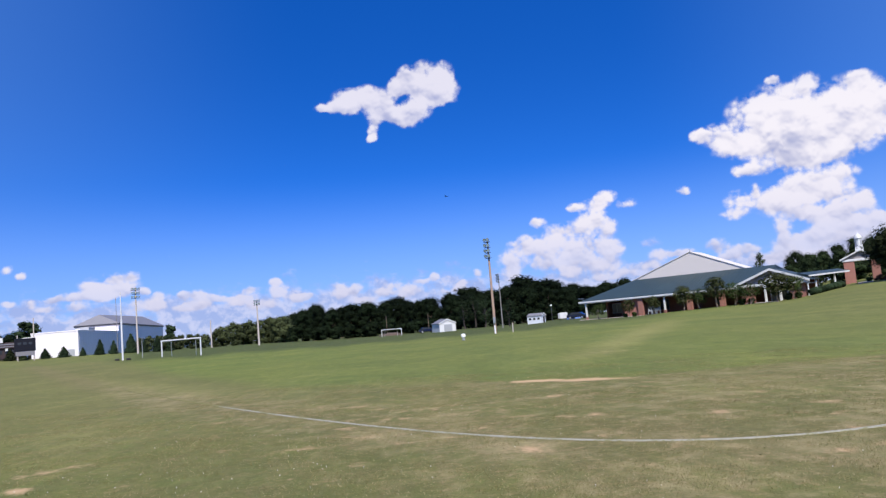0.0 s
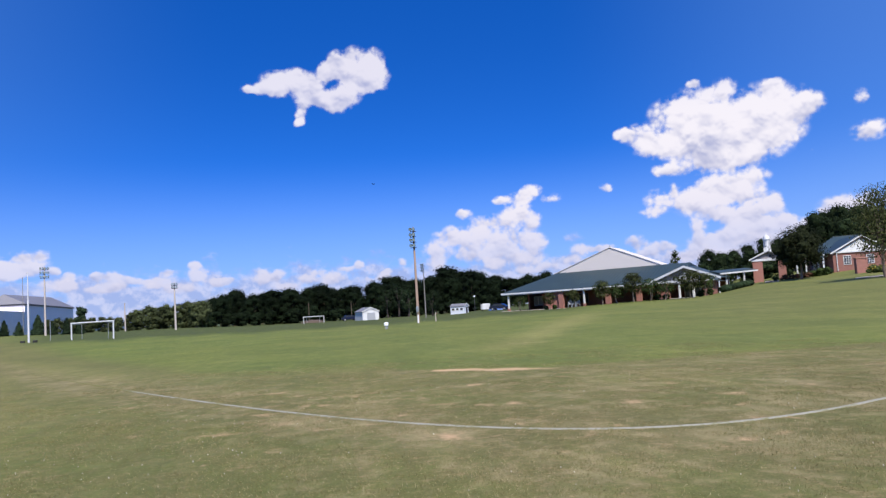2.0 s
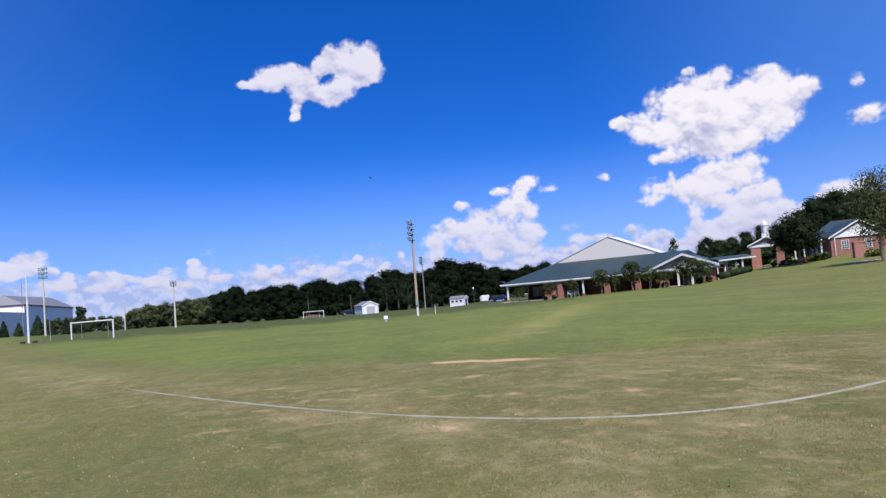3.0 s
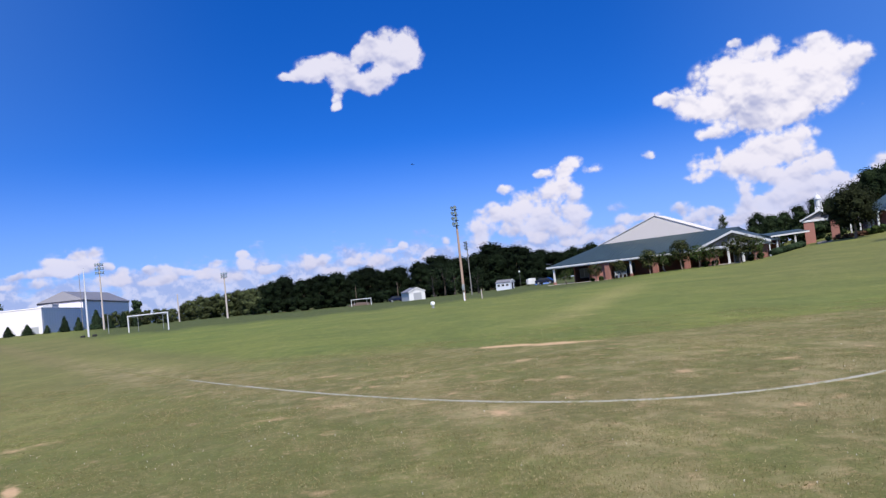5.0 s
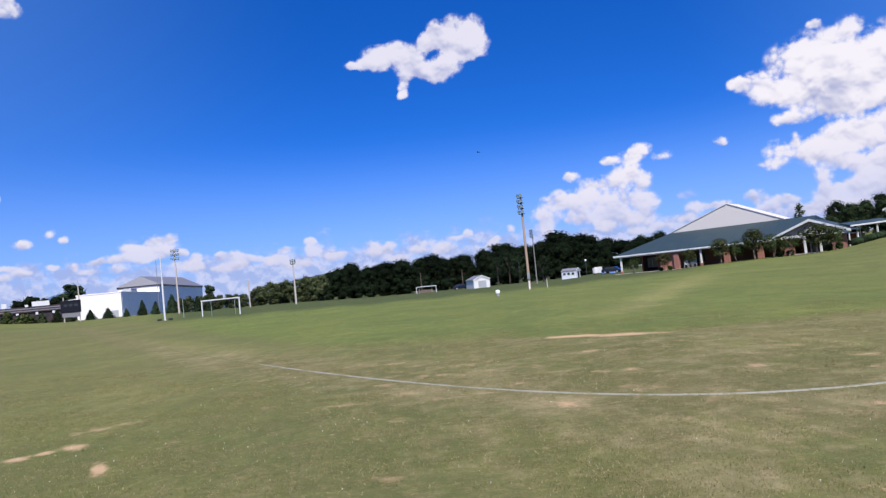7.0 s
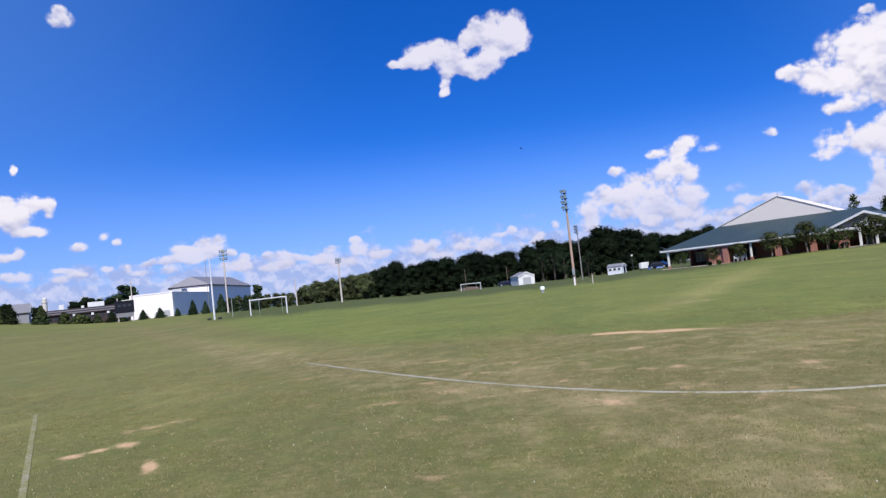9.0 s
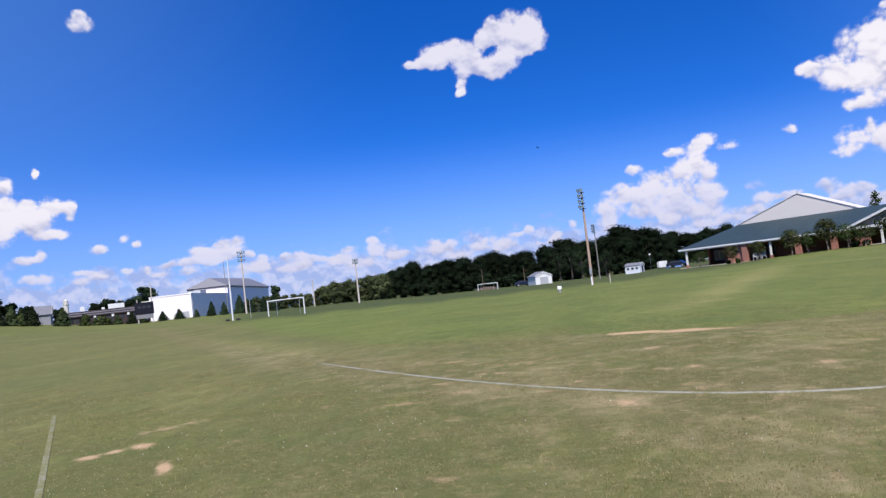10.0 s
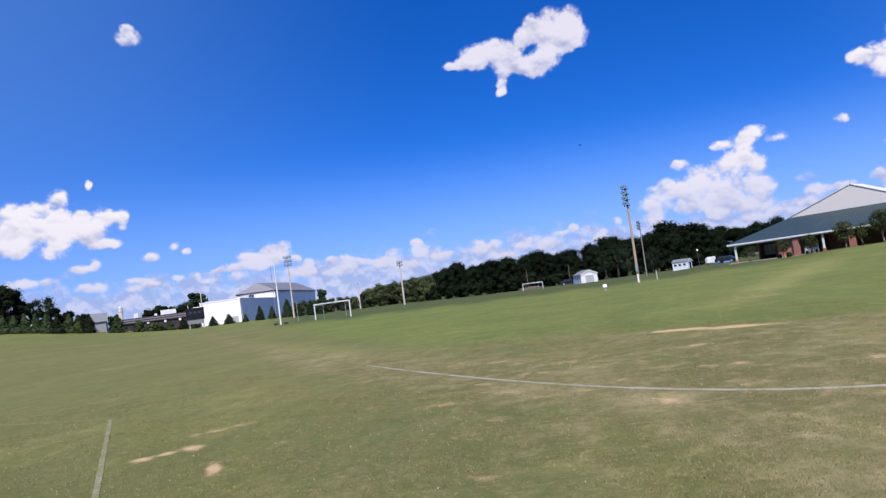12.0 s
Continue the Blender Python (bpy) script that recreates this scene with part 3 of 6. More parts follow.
# ------------------------------------------------------------------ the lie of the land
# The pitch is level in the middle and climbs gently to both sides: bearing (degrees) and rise at 120 m.
RISE = [(-180, 2.0), (-60, 3.0), (-45, 2.9), (-38, 2.7), (-34.9, 1.97), (-31.5, 1.27), (-27, 0.72), (-22, 0.68), (-19, 0.56), (-15.5, 0.36), (-11.5, 0.38), (-7, 0.05), (-2, 0.0),
        (6, 0.0), (9, 0.05), (12.5, 0.36), (16, 0.28), (18, 0.46), (20, 0.64), (22.7, 0.82), (25, 0.88), (27.4, 1.15), (30, 2.3), (32.6, 2.3), (34.7, 2.7), (37, 3.0), (45, 3.3), (60, 3.4), (180, 2.0)]
RISE_AZ = np.array([a for a, _ in RISE], float)
RISE_Z = np.array([z for _, z in RISE], float)


def land(x, y):
    """Height of the ground; takes numbers or arrays."""
    x, y = np.asarray(x, float), np.asarray(y, float)
    r, az = np.hypot(x, y), np.degrees(np.arctan2(x, y))
    z = sum(w * np.interp(np.clip(az + d, -179, 179), RISE_AZ, RISE_Z) for d, w in ((-1.6, 0.2), (-0.8, 0.2), (0, 0.2), (0.8, 0.2), (1.6, 0.2)))
    return z * np.clip((np.minimum(r, 190.0) - 35.0) / 85.0, 0, None) ** 1.5


def at(az, dist, dz=0.0):
    """A place on the ground by bearing and distance."""
    x, y = dist * math.sin(radians(az)), dist * math.cos(radians(az))
    return Vector((x, y, float(land(x, y)) + dz))


def stand(az, dist, turn=0.0, dz=0.0):
    """The pose of a thing that stands there; turn 0 faces the middle of the pitch's near side."""
    p = at(az, dist, dz)
    return pose(p.x, p.y, p.z, 0, 0, turn)


# worn places: x, y, half width, half depth, turn (degrees), strength
BARE = [(3.0, 19.55, 0.8, 0.3, -37, 1.5), (4.0, 18.75, 0.9, 0.3, -37, 1.4), (-5.58, 9.45, 0.15, 0.17, 30, 1.15), (-5.36, 9.72, 0.14, 0.16, 15, 1.1), (-5.11, 9.98, 0.13, 0.24, 30, 1.3), (-4.04, 8.38, 0.08, 0.3, 26, 1.3), (-5.62, 11.1, 0.13, 0.22, 20, 0.7),
        (-5.38, 11.36, 0.2, 0.18, 30, 0.9), (-5.1, 11.7, 0.26, 0.16, 30, 0.6), (1.3, 9.6, 0.32, 0.3, 0, 0.75), (-0.5, 14.0, 0.5, 0.22, 0, 0.6), (0.05, 15.2, 0.6, 0.35, 0, 0.55), (-1.45, 17.0, 0.5, 0.3, 0, 0.5),
        (1.0, 11.8, 0.3, 0.2, 0, 0.5), (2.5, 12.3, 0.45, 0.24, 0, 0.6), (1.6, 12.9, 0.25, 0.25, 0, 0.6), (2.6, 15.6, 0.5, 0.3, 0, 0.55), (4.45, 11.25, 0.28, 0.22, 0, 0.6)]
WORN = [(6.0, 11.4, 0.3, 0.3, 0, 0.55), (-1.85, 11.3, 0.35, 0.2, 0, 0.6), (-0.9, 12.1, 0.9, 0.5, 0, 0.4), (2.3, 10.6, 0.35, 0.2, 0, 0.5), (4.1, 7.8, 0.5, 0.15, 10, 0.5), (4.9, 8.0, 0.25, 0.12, 10, 0.6),
        (1.0, 14.0, 0.9, 0.4, 0, 0.4), (3.4, 15.2, 0.9, 0.35, -10, 0.4), (7.5, 30.4, 0.9, 0.8, 0, 0.5), (-0.5, 23.0, 0.6, 0.5, 0, 0.35), (-7.8, 27.0, 2.0, 1.0, -50, 0.3)]


MOWN_X = [-65, -24, -12, -4.6, -1.7, 0.9, 2.1, 4.6, 6.4, 8.5, 11.5, 30]
MOWN_Y = [149, 63.6, 39, 24.3, 21.5, 21.3, 20.3, 18.3, 18.2, 18.4, 18.2, 19.5]


def greener(x, y):
    """How far a place lies past the worn strip, in the watered part of the pitch (0 to 1)."""
    soft = np.where(x > 1.5, 0.5, 0.6 + 0.1 * y)
    return np.clip((y - np.interp(x, MOWN_X, MOWN_Y)) / soft, 0, 1) * np.clip((np.degrees(np.arctan2(x, y)) + 25) / 7, 0, 1)


def make_ground():
    az = np.concatenate([np.arange(-180, -56, 4.0), np.arange(-56, 56, 0.4), np.arange(56, 180.1, 4.0)])
    rad = np.concatenate([[0.0], np.arange(1.0, 5.0, 0.5), np.arange(5.0, 24.0, 0.09), 24.0 * 1.035 ** np.arange(0, 130), [2600.0, 3400.0, 4600.0]])
    A, R = np.meshgrid(np.radians(az), rad)
    x, y = R * np.sin(A), R * np.cos(A)
    z = land(x, y)
    rows, cols = A.shape
    verts = np.stack([x, y, z], -1).reshape(-1, 3)
    i = (np.arange(rows - 1)[:, None] * cols + np.arange(cols - 1)[None]).reshape(-1, 1)
    faces = np.concatenate([i, i + 1, i + cols + 1, i + cols], 1)
    me = bpy.data.meshes.new("ground")
    me.from_pydata(verts.tolist(), [], faces.tolist())
    bare = np.zeros(x.shape)
    for px, py, a, b, t, s in BARE + WORN:
        c, d = math.cos(radians(t)), math.sin(radians(t))
        u, v = ((x - px) * c + (y - py) * d) / a, (-(x - px) * d + (y - py) * c) / b
        bare = np.maximum(bare, s * np.exp(-0.7 * (u * u + v * v)))
    line_y = 3.776 - 0.4902 * (x - 3.0) + 1.366 * np.sqrt((x - 3.0) ** 2 + 4.0 ** 2)
    dry = 0.68 + 0.14 * np.clip(x / 6, -1, 0.6) * np.clip((24 - R) / 10, 0, 1) - 0.56 * greener(x, y) + 0.27 * np.exp(-((y - line_y) / 2.4) ** 2)
    dry = dry - 0.14 * np.clip(-x / 15, 0, 1) * np.clip((R - 14) / 12, 0, 1)      # the far corner keeps more green
    # a paler mown track runs off over the green
    track = (x - 7.4) - (y - 31.7) * 0.4
    dry = np.where(R > 120, dry * 0.6, dry) + 0.25 * np.clip((np.degrees(np.arctan2(x, y)) - 20) / 10, 0, 1) * np.clip((R - 25) / 30, 0, 1)      # the rise is drier
    # cloud shade on the grass before the wood, put into the turf colour
    bearing = np.degrees(np.arctan2(x, y))
    shade_and_dark = np.clip((R - 90 - 5 * np.sin(bearing * 1.3)) / 24, 0, 1) * np.clip((bearing + 22) / 3, 0, 1) * np.clip((19 - bearing) / 3, 0, 1)
    pale = np.exp(-(track / (0.5 + 0.022 * y)) ** 2) * np.clip((y - 25) / 5, 0, 1) * np.clip((85 - y) / 25, 0, 1)
    pale = np.maximum(pale, 0.5 * np.exp(-((y - line_y - 2.5) / 2.2) ** 2) * np.clip((-4.0 - x) / 4, 0, 1) * np.clip((60 - R) / 20, 0, 1))
    shade_and_dark = np.maximum(shade_and_dark, np.clip(0.12 + 0.2 * np.clip((3 - x) / 7, 0, 1), 0, 1) * np.clip((14 - R) / 5, 0, 1))      # and darker turf close by, most to the left
    for key, value in (("dry", dry), ("bare", bare), ("shade_and_dark", shade_and_dark), ("pale", pale)):
        me.attributes.new(key, "FLOAT", "POINT").data.foreach_set("value", value.reshape(-1).astype(np.float32))
    ob = part_of("ground", me, TURF, smooth=True)
    tagged(ob, "sunburnt mown grass pitch, green and straw with bare clay patches", "grass field", kind="structure")


make_ground()


def paint_line(name, places, half, label, mat=None):
    """A chalked line that lies on the turf, through a run of places, with ragged edges."""
    bm = bmesh.new()
    rnd = random.Random(5)
    rims = []
    for k, (x, y) in enumerate(places):
        x0, y0 = places[max(k - 1, 0)]
        x1, y1 = places[min(k + 1, len(places) - 1)]
        d = math.hypot(x1 - x0, y1 - y0)
        nx, ny = -(y1 - y0) / d, (x1 - x0) / d
        z = float(land(x, y))
        w0, w1 = half * rnd.uniform(0.9, 1.1), half * rnd.uniform(0.9, 1.1)
        rims.append([bm.verts.new((x + s * nx, y + s * ny, z + h)) for s, h in ((w0 + 0.01, -0.02), (w0, 0.01), (-w1, 0.01), (-w1 - 0.01, -0.02))])
    for p, q in zip(rims, rims[1:]):
        for j in range(3):
            bm.faces.new((p[j], p[j + 1], q[j + 1], q[j]))
    if sum(f.calc_area() * (f.normal_update() or f.normal.z) for f in bm.faces) < 0:
        bmesh.ops.reverse_faces(bm, faces=bm.faces[:])
    tagged(part(name, bm, mat or LINEPAINT), label, "field line", kind="structure")


def touch_y(x):
    return 3.776 - 0.4902 * (x - 3.0) + 1.366 * np.sqrt((x - 3.0) ** 2 + 4.0 ** 2)


paint_line("trim_touchline", [(x, touch_y(x)) for x in np.arange(-12.0, 16.0, 0.08)], 0.035, "worn white chalk line curving across the dry grass")
run = np.arange(0, 1.0001, 0.01)
paint_line("trim_corner_line", [(-3.4 - 5.89 * s, 4.9 + 9.76 * s) for s in run], 0.036, "straight faded chalk line on dry grass", FAINTPAINT)
paint_line("trim_end_line", [(-9.33 - 12.0 * s, 14.69 + 4.5 * s) for s in run], 0.022, "faint white chalk line meeting another at a corner", FAINTPAINT)

# ------------------------------------------------------------------ plants
def leaf_cloud(rnd, lobes, count, size, droop=0.0):
    """Small folded leaf sprays over the skin and inside of a set of lobes: (centre, radii)."""
    verts, faces = [], []
    weights = [r[0] * r[2] for _, r in lobes]
    for _ in range(count):
        (cx, cy, cz), (rx, ry, rz) = rnd.choices(lobes, weights)[0]
        z = rnd.uniform(-1, 1)
        a = rnd.uniform(0, 2 * math.pi)
        h = math.sqrt(1 - z * z)
        k = rnd.uniform(0.55, 1.22)
        p = Vector((cx + rx * k * h * math.cos(a), cy + ry * k * h * math.sin(a), cz + rz * k * z))
        out = Vector((h * math.cos(a), h * math.sin(a), z * 0.9 + 0.25))
        u = out.orthogonal().normalized()
        u.rotate(Matrix.Rotation(rnd.uniform(0, 6.28), 3, out))
        v = out.cross(u).normalized()
        tilt = out.normalized() * rnd.uniform(-0.6, 0.6)
        s = size * rnd.uniform(0.6, 1.4)
        n = len(verts)
        verts += [p - u * s, p + (v * 0.55 + tilt) * s, p + u * s, p - (v * 0.55 - tilt * 0.3) * s]
        faces += [(n, n + 1, n + 2), (n, n + 2, n + 3)]
    return verts, faces


def lump(rnd, centre, radii, rough=0.22, sub=2):
    """An uneven dense inner clump."""
    bm = bmesh.new()
    bmesh.ops.create_icosphere(bm, subdivisions=sub, radius=1.0)
    off = Vector((rnd.uniform(-50, 50), rnd.uniform(-50, 50), rnd.uniform(-50, 50)))
    for v in bm.verts:
        k = 1 + rough * noise.noise(v.co * 2.2 + off) + 0.5 * rough * noise.noise(v.co * 5.0 + off)
        v.co = Vector(centre) + Vector((v.co.x * radii[0], v.co.y * radii[1], v.co.z * radii[2])) * k
    vs = [v.co.copy() for v in bm.verts]
    fs = [tuple(v.index for v in f.verts) for f in bm.faces]
    bm.free()
    return vs, fs


def mesh_of(name, pieces, mat):
    verts, faces = [], []
    for vs, fs in pieces:
        n = len(verts)
        verts += [tuple(v) for v in vs]
        faces += [tuple(i + n for i in f) for f in fs]
    me = bpy.data.meshes.new(name)
    me.from_pydata(verts, [], faces)
    me.materials.append(mat)
    return me


def broadleaf(seed, height, width, leaf_mat, bark_mat, label, group="", crown_from=0.22, lobes=14, leaves=1400, leaf=0.28, core=0.78, stems=1, name="tree", category="tree"):
    """A tree with a tapered trunk, limbs and an uneven crown of leaf sprays; it is made at the origin and later set in place."""
    rnd = random.Random(seed)
    root = thing(name, label, category, Matrix(), group)
    low = height * crown_from
    spots = []
    for k in range(lobes):
        f = (k + 0.5) / lobes
        z = low + (height - low) * (0.08 + 0.84 * f)
        spread = width * 0.5 * math.sin(math.pi * min(0.96, 0.18 + 0.74 * f)) ** 0.8
        a = k * 2.4 + rnd.uniform(-0.5, 0.5)
        d = spread * rnd.uniform(0.25, 0.72)
        r = width * rnd.uniform(0.17, 0.27)
        spots.append(((d * math.cos(a), d * math.sin(a), min(z, height - r * 0.75)), (r, r, r * rnd.uniform(0.7, 0.95))))
    bm = bmesh.new()
    girth = max(0.05, height * 0.022)
    fork = Vector((rnd.uniform(-0.1, 0.1) * width * 0.3, 0, low + (height - low) * 0.3))
    for s in range(stems):
        lean = Vector((rnd.uniform(-0.12, 0.12), rnd.uniform(-0.12, 0.12), 0)) * (2.5 if stems > 1 else 1) * low
        mid = Vector((0, 0, low * 0.6)) + lean
        g0 = girth / math.sqrt(stems)
        tube(bm, (0.0, 0, -0.15), mid, g0 * 1.35, g0, 8)
        tube(bm, mid, fork + lean, g0, g0 * 0.6, 8)
        for c, r in spots[s::stems]:
            start = mid.lerp(fork + lean, rnd.uniform(0.3, 1.0))
            tube(bm, start, Vector(c), g0 * 0.42, g0 * 0.12, 5)
    part("trunk", bm, bark_mat, root)
    pieces = [lump(rnd, c, [x * core for x in r], 0.45) for c, r in spots] if core else []
    pieces.append(leaf_cloud(rnd, spots, leaves, leaf))
    part_of("crown", mesh_of("crown", pieces, leaf_mat), None, root)
    return root


def conifer(seed, height, width, label, group="", mat=None, name="conical_shrub", category="shrub", tiers=9, leaves=900, leaf=0.16):
    """A narrow cone of drooping sprays round a stem."""
    rnd = random.Random(seed)
    root = thing(name, label, category, Matrix(), group)
    part("trunk", tube(bmesh.new(), (0, 0, -0.1), (0, 0, height * 0.9), height * 0.02, height * 0.006, 6), BARK, root)
    lobes = []
    for k in range(tiers):
        f = k / tiers
        r = width * 0.5 * (1 - f) ** 0.85 + 0.04
        lobes.append(((rnd.uniform(-0.1, 0.1) * r, rnd.uniform(-0.1, 0.1) * r, height * (0.06 + 0.88 * f)), (r, r, height / tiers * 0.95)))
    pieces = [lump(rnd, c, [x * 0.85 for x in r], 0.3) for c, r in lobes]
    pieces.append(leaf_cloud(rnd, lobes, leaves, leaf))
    part_of("crown", mesh_of("crown", pieces, mat or CONIFER), None, root)
    return root


def scaled(m, sx, sy, sz):
    return m @ Matrix.Diagonal((sx, sy, sz, 1))


def place_copy(ob, m, sx=1.0, sz=1.0):
    """Another plant of the same build, turned and grown differently."""
    made = copy_thing(ob, m)
    made.matrix_basis = scaled(m, sx, sx, sz)
    return made


class Grove:
    """Sets out plants of a few builds: the first of each build is set in place, the others are copies."""

    def __init__(self, builds):
        self.builds, self.used = builds, [False] * len(builds)

    def set(self, k, az, dist, height, width, turn):
        ob, h, w = self.builds[k]
        m = stand(az, dist, turn, -0.05)
        if self.used[k]:
            return place_copy(ob, m, width / w, height / h)
        self.used[k] = True
        ob.matrix_basis = scaled(m, width / w, width / w, height / h)
        return ob


rnd = random.Random(11)
WOOD = "dense dark green broadleaf tree in a wood behind the pitch"
woods = Grove([(broadleaf(30 + k, 14.0, 9.0, LEAFDARKENED, BARK, WOOD, "trees of the wood", 0.12, 18, 4200, 0.3, 0.62), 14.0, 9.0) for k in range(5)])
# skyline of the wood: bearing and height angle of the tree tops
SKYLINE = [(-10.4, 1.75), (-9.3, 1.85), (-8.3, 2.0), (-7.5, 2.6), (-6.6, 2.25), (-5.5, 2.2), (-4.0, 2.15), (-2.6, 2.2), (-1.3, 2.3), (0.3, 2.2), (1.6, 2.35), (2.9, 2.65), (4.4, 2.75),
           (5.8, 2.4), (7.1, 2.9), (8.6, 3.3), (9.6, 2.95), (10.6, 2.65), (12.0, 2.55), (13.2, 2.1), (14.9, 2.35), (16.4, 2.05), (18.0, 1.9), (20.0, 1.8)]
sk_az, sk_el = np.array([a for a, _ in SKYLINE]), np.array([e for _, e in SKYLINE])
for row, dist, drop in ((0, 232.0, 0.86), (1, 246.0, 1.0), (2, 262.0, 0.95)):
    az = -10.6 + 0.4 * row
    while az < 19.5:
        d = dist + rnd.uniform(-6, 6)
        el = float(np.interp(az, sk_az, sk_el)) * drop * rnd.uniform(0.8, 1.04)
        h = d * math.tan(radians(el)) + 1.6 - float(at(az, d).z)
        woods.set(rnd.randrange(5), az, d, h, h * rnd.uniform(0.6, 0.95), rnd.uniform(0, 360))
        az += rnd.uniform(0.9, 1.7)

EDGE = "leafy light green tree in a row along the pitch"
edge = Grove([(broadleaf(50 + k, 7.0, 5.5, LEAFEDGE, BARK, EDGE, "trees along the pitch", 0.0, 13, 2600, 0.2, 0.66), 7.0, 5.5) for k in range(3)])
az = -19.4
while az < -9.6:
    d = 205 + rnd.uniform(-6, 6)
    el = np.interp(az, [-19.5, -17.5, -15.2, -14.4, -13.6, -12.5, -11.5, -10.4, -9.0], [1.0, 0.95, 0.9, 1.15, 1.5, 1.4, 1.6, 1.75, 1.8]) * rnd.uniform(0.9, 1.04)
    h = d * math.tan(radians(float(el))) + 1.6 - float(at(az, d).z)
    edge.set(rnd.randrange(3), az, d, h, h * rnd.uniform(0.75, 0.95), rnd.uniform(0, 360))
    az += rnd.uniform(0.45, 0.75)

# undergrowth that closes the foot of the wood
UNDER = "dark undergrowth bush at the foot of the wood"
under = Grove([(broadleaf(70 + k, 3.2, 4.5, LEAFDARKENED, BARK, UNDER, "undergrowth of the wood", 0.0, 8, 700, 0.26, name="bush", category="bush"), 3.2, 4.5) for k in range(2)])
az = -10.4
while az < 13.4:
    under.set(rnd.randrange(2), az, 226 + rnd.uniform(-4, 4), rnd.uniform(2.6, 5.0), rnd.uniform(4.5, 7.0), rnd.uniform(0, 360))
    az += rnd.uniform(0.9, 1.3)

HILLTREE = "tall green broadleaf tree behind the brick buildings"
hilltrees = Grove([(broadleaf(80 + k, 13.0, 9.0, LEAFHILL, BARK, HILLTREE, "trees behind the buildings", 0.12, 16, 3600, 0.26, 0.6), 13.0, 9.0) for k in range(3)])
for row, dist, drop in ((0, 176.0, 0.9), (1, 190.0, 1.0)):
    az = 25.6 + 0.5 * row
    while az < 43:
        d = dist + rnd.uniform(-5, 5)
        el = float(np.interp(az, [25.5, 26.1, 27.1, 28.0, 29.3, 30.9, 32.0, 32.9, 33.4, 34.0, 35.6, 36.3, 38.0, 43.0], [1.4, 1.8, 2.85, 2.5, 2.95, 3.3, 3.3, 3.3, 4.3, 5.0, 5.0, 4.7, 4.4, 4.2])) * drop * rnd.uniform(0.92, 1.03)
        h = 1.08 * d * math.tan(radians(el)) + 1.6 - float(at(az, d).z)
        hilltrees.set(rnd.randrange(3), az, d, h, h * rnd.uniform(0.55, 0.7), rnd.uniform(0, 360))
        az += rnd.uniform(0.75, 1.1)

screen_bush = Grove([(broadleaf(86, 4.0, 4.5, LEAFHILL, BARK, "dense dark green bush behind the covered walk", "bushes behind the walk", 0.0, 10, 1500, 0.2, 0.7, name="bush", category="bush"), 4.0, 4.5)])
az = 26.9
while az < 34.2:
    screen_bush.set(0, az, 149 + rnd.uniform(-2, 2), rnd.uniform(3.0, 4.2), rnd.uniform(4.5, 5.5), rnd.uniform(0, 360))
    az += rnd.uniform(1.1, 1.5)

olive = broadleaf(77, 9.0, 5.0, CONIFER, DARKBARK, "thin dark green tree at the edge of the wood", "trees at the wood edge", 0.25, 10, 900, 0.18, 0.0)
for k, (az, d, h, w) in enumerate([(3.6, 218, 8.5, 5.5), (4.4, 220, 9.5, 6.0), (5.1, 217, 8.0, 5.0), (6.9, 176, 6.0, 4.4)]):
    m = stand(az, d, 90.0 * k)
    if k == 0:
        olive.matrix_basis = scaled(m, w / 5, w / 5, h / 9)
    else:
        place_copy(olive, m, w / 5, h / 9)

pine = broadleaf(160, 7.0, 3.2, LEAFHILL, BARK, "slim open pine rising out of a hedge row", "slim pines", 0.45, 9, 520, 0.16, 0.35)
for k, (az, d, el, w) in enumerate([(-36.35, 178, 3.3, 4.4), (-35.6, 178, 3.4, 4.8)]):
    h = d * math.tan(radians(el)) + 1.6 - float(at(az, d).z)
    m = stand(az, d, 120.0 * k)
    if k == 0:
        pine.matrix_basis = scaled(m, w / 3.2, w / 3.2, h / 7)
    else:
        place_copy(pine, m, w / 3.2, h / 7)

# ------------------------------------------------------------------ on the pitch
def soccer_goal(p, q, high, deep, r, label, group):
    """A goal whose posts stand at the ground places p and q."""
    along = (q - p).to_2d()
    wide = along.length
    turn = math.degrees(math.atan2(along.y, along.x))
    root = thing("soccer_goal", label, "soccer goal", pose(p.x, p.y, min(p.z, q.z), 0, 0, turn), group)
    for x, xb in ((0.0, 0.04 * wide), (wide, 0.68 * wide)):      # the back is narrower than the mouth
        part("post", tube(bmesh.new(), (x, 0, -0.1), (x, 0, high), r, r, 12), GOALWHITE, root, smooth=True)
        part("back_stay", tube(bmesh.new(), (xb, deep, -0.1), (xb, deep, high * 0.93), r * 0.3, r * 0.3, 8), STEEL, root, smooth=True)
        part("top_bar", tube(bmesh.new(), (x, 0, high - r), (xb, deep, high * 0.93), r * 0.25, r * 0.25, 8), STEEL, root, smooth=True)
    part("crossbar", tube(bmesh.new(), (-r, 0, high), (wide + r, 0, high), r, r, 12), GOALWHITE, root, smooth=True)
    return root


soccer_goal(at(-18.08, 116), at(-15.5, 111.5), 2.36, 1.6, 0.095, "white metal soccer goal without a net on the grass", "soccer goals")
soccer_goal(at(-2.6, 192), at(-1.14, 190), 1.65, 1.4, 0.085, "small white soccer goal in front of the dark wood", "soccer goals")


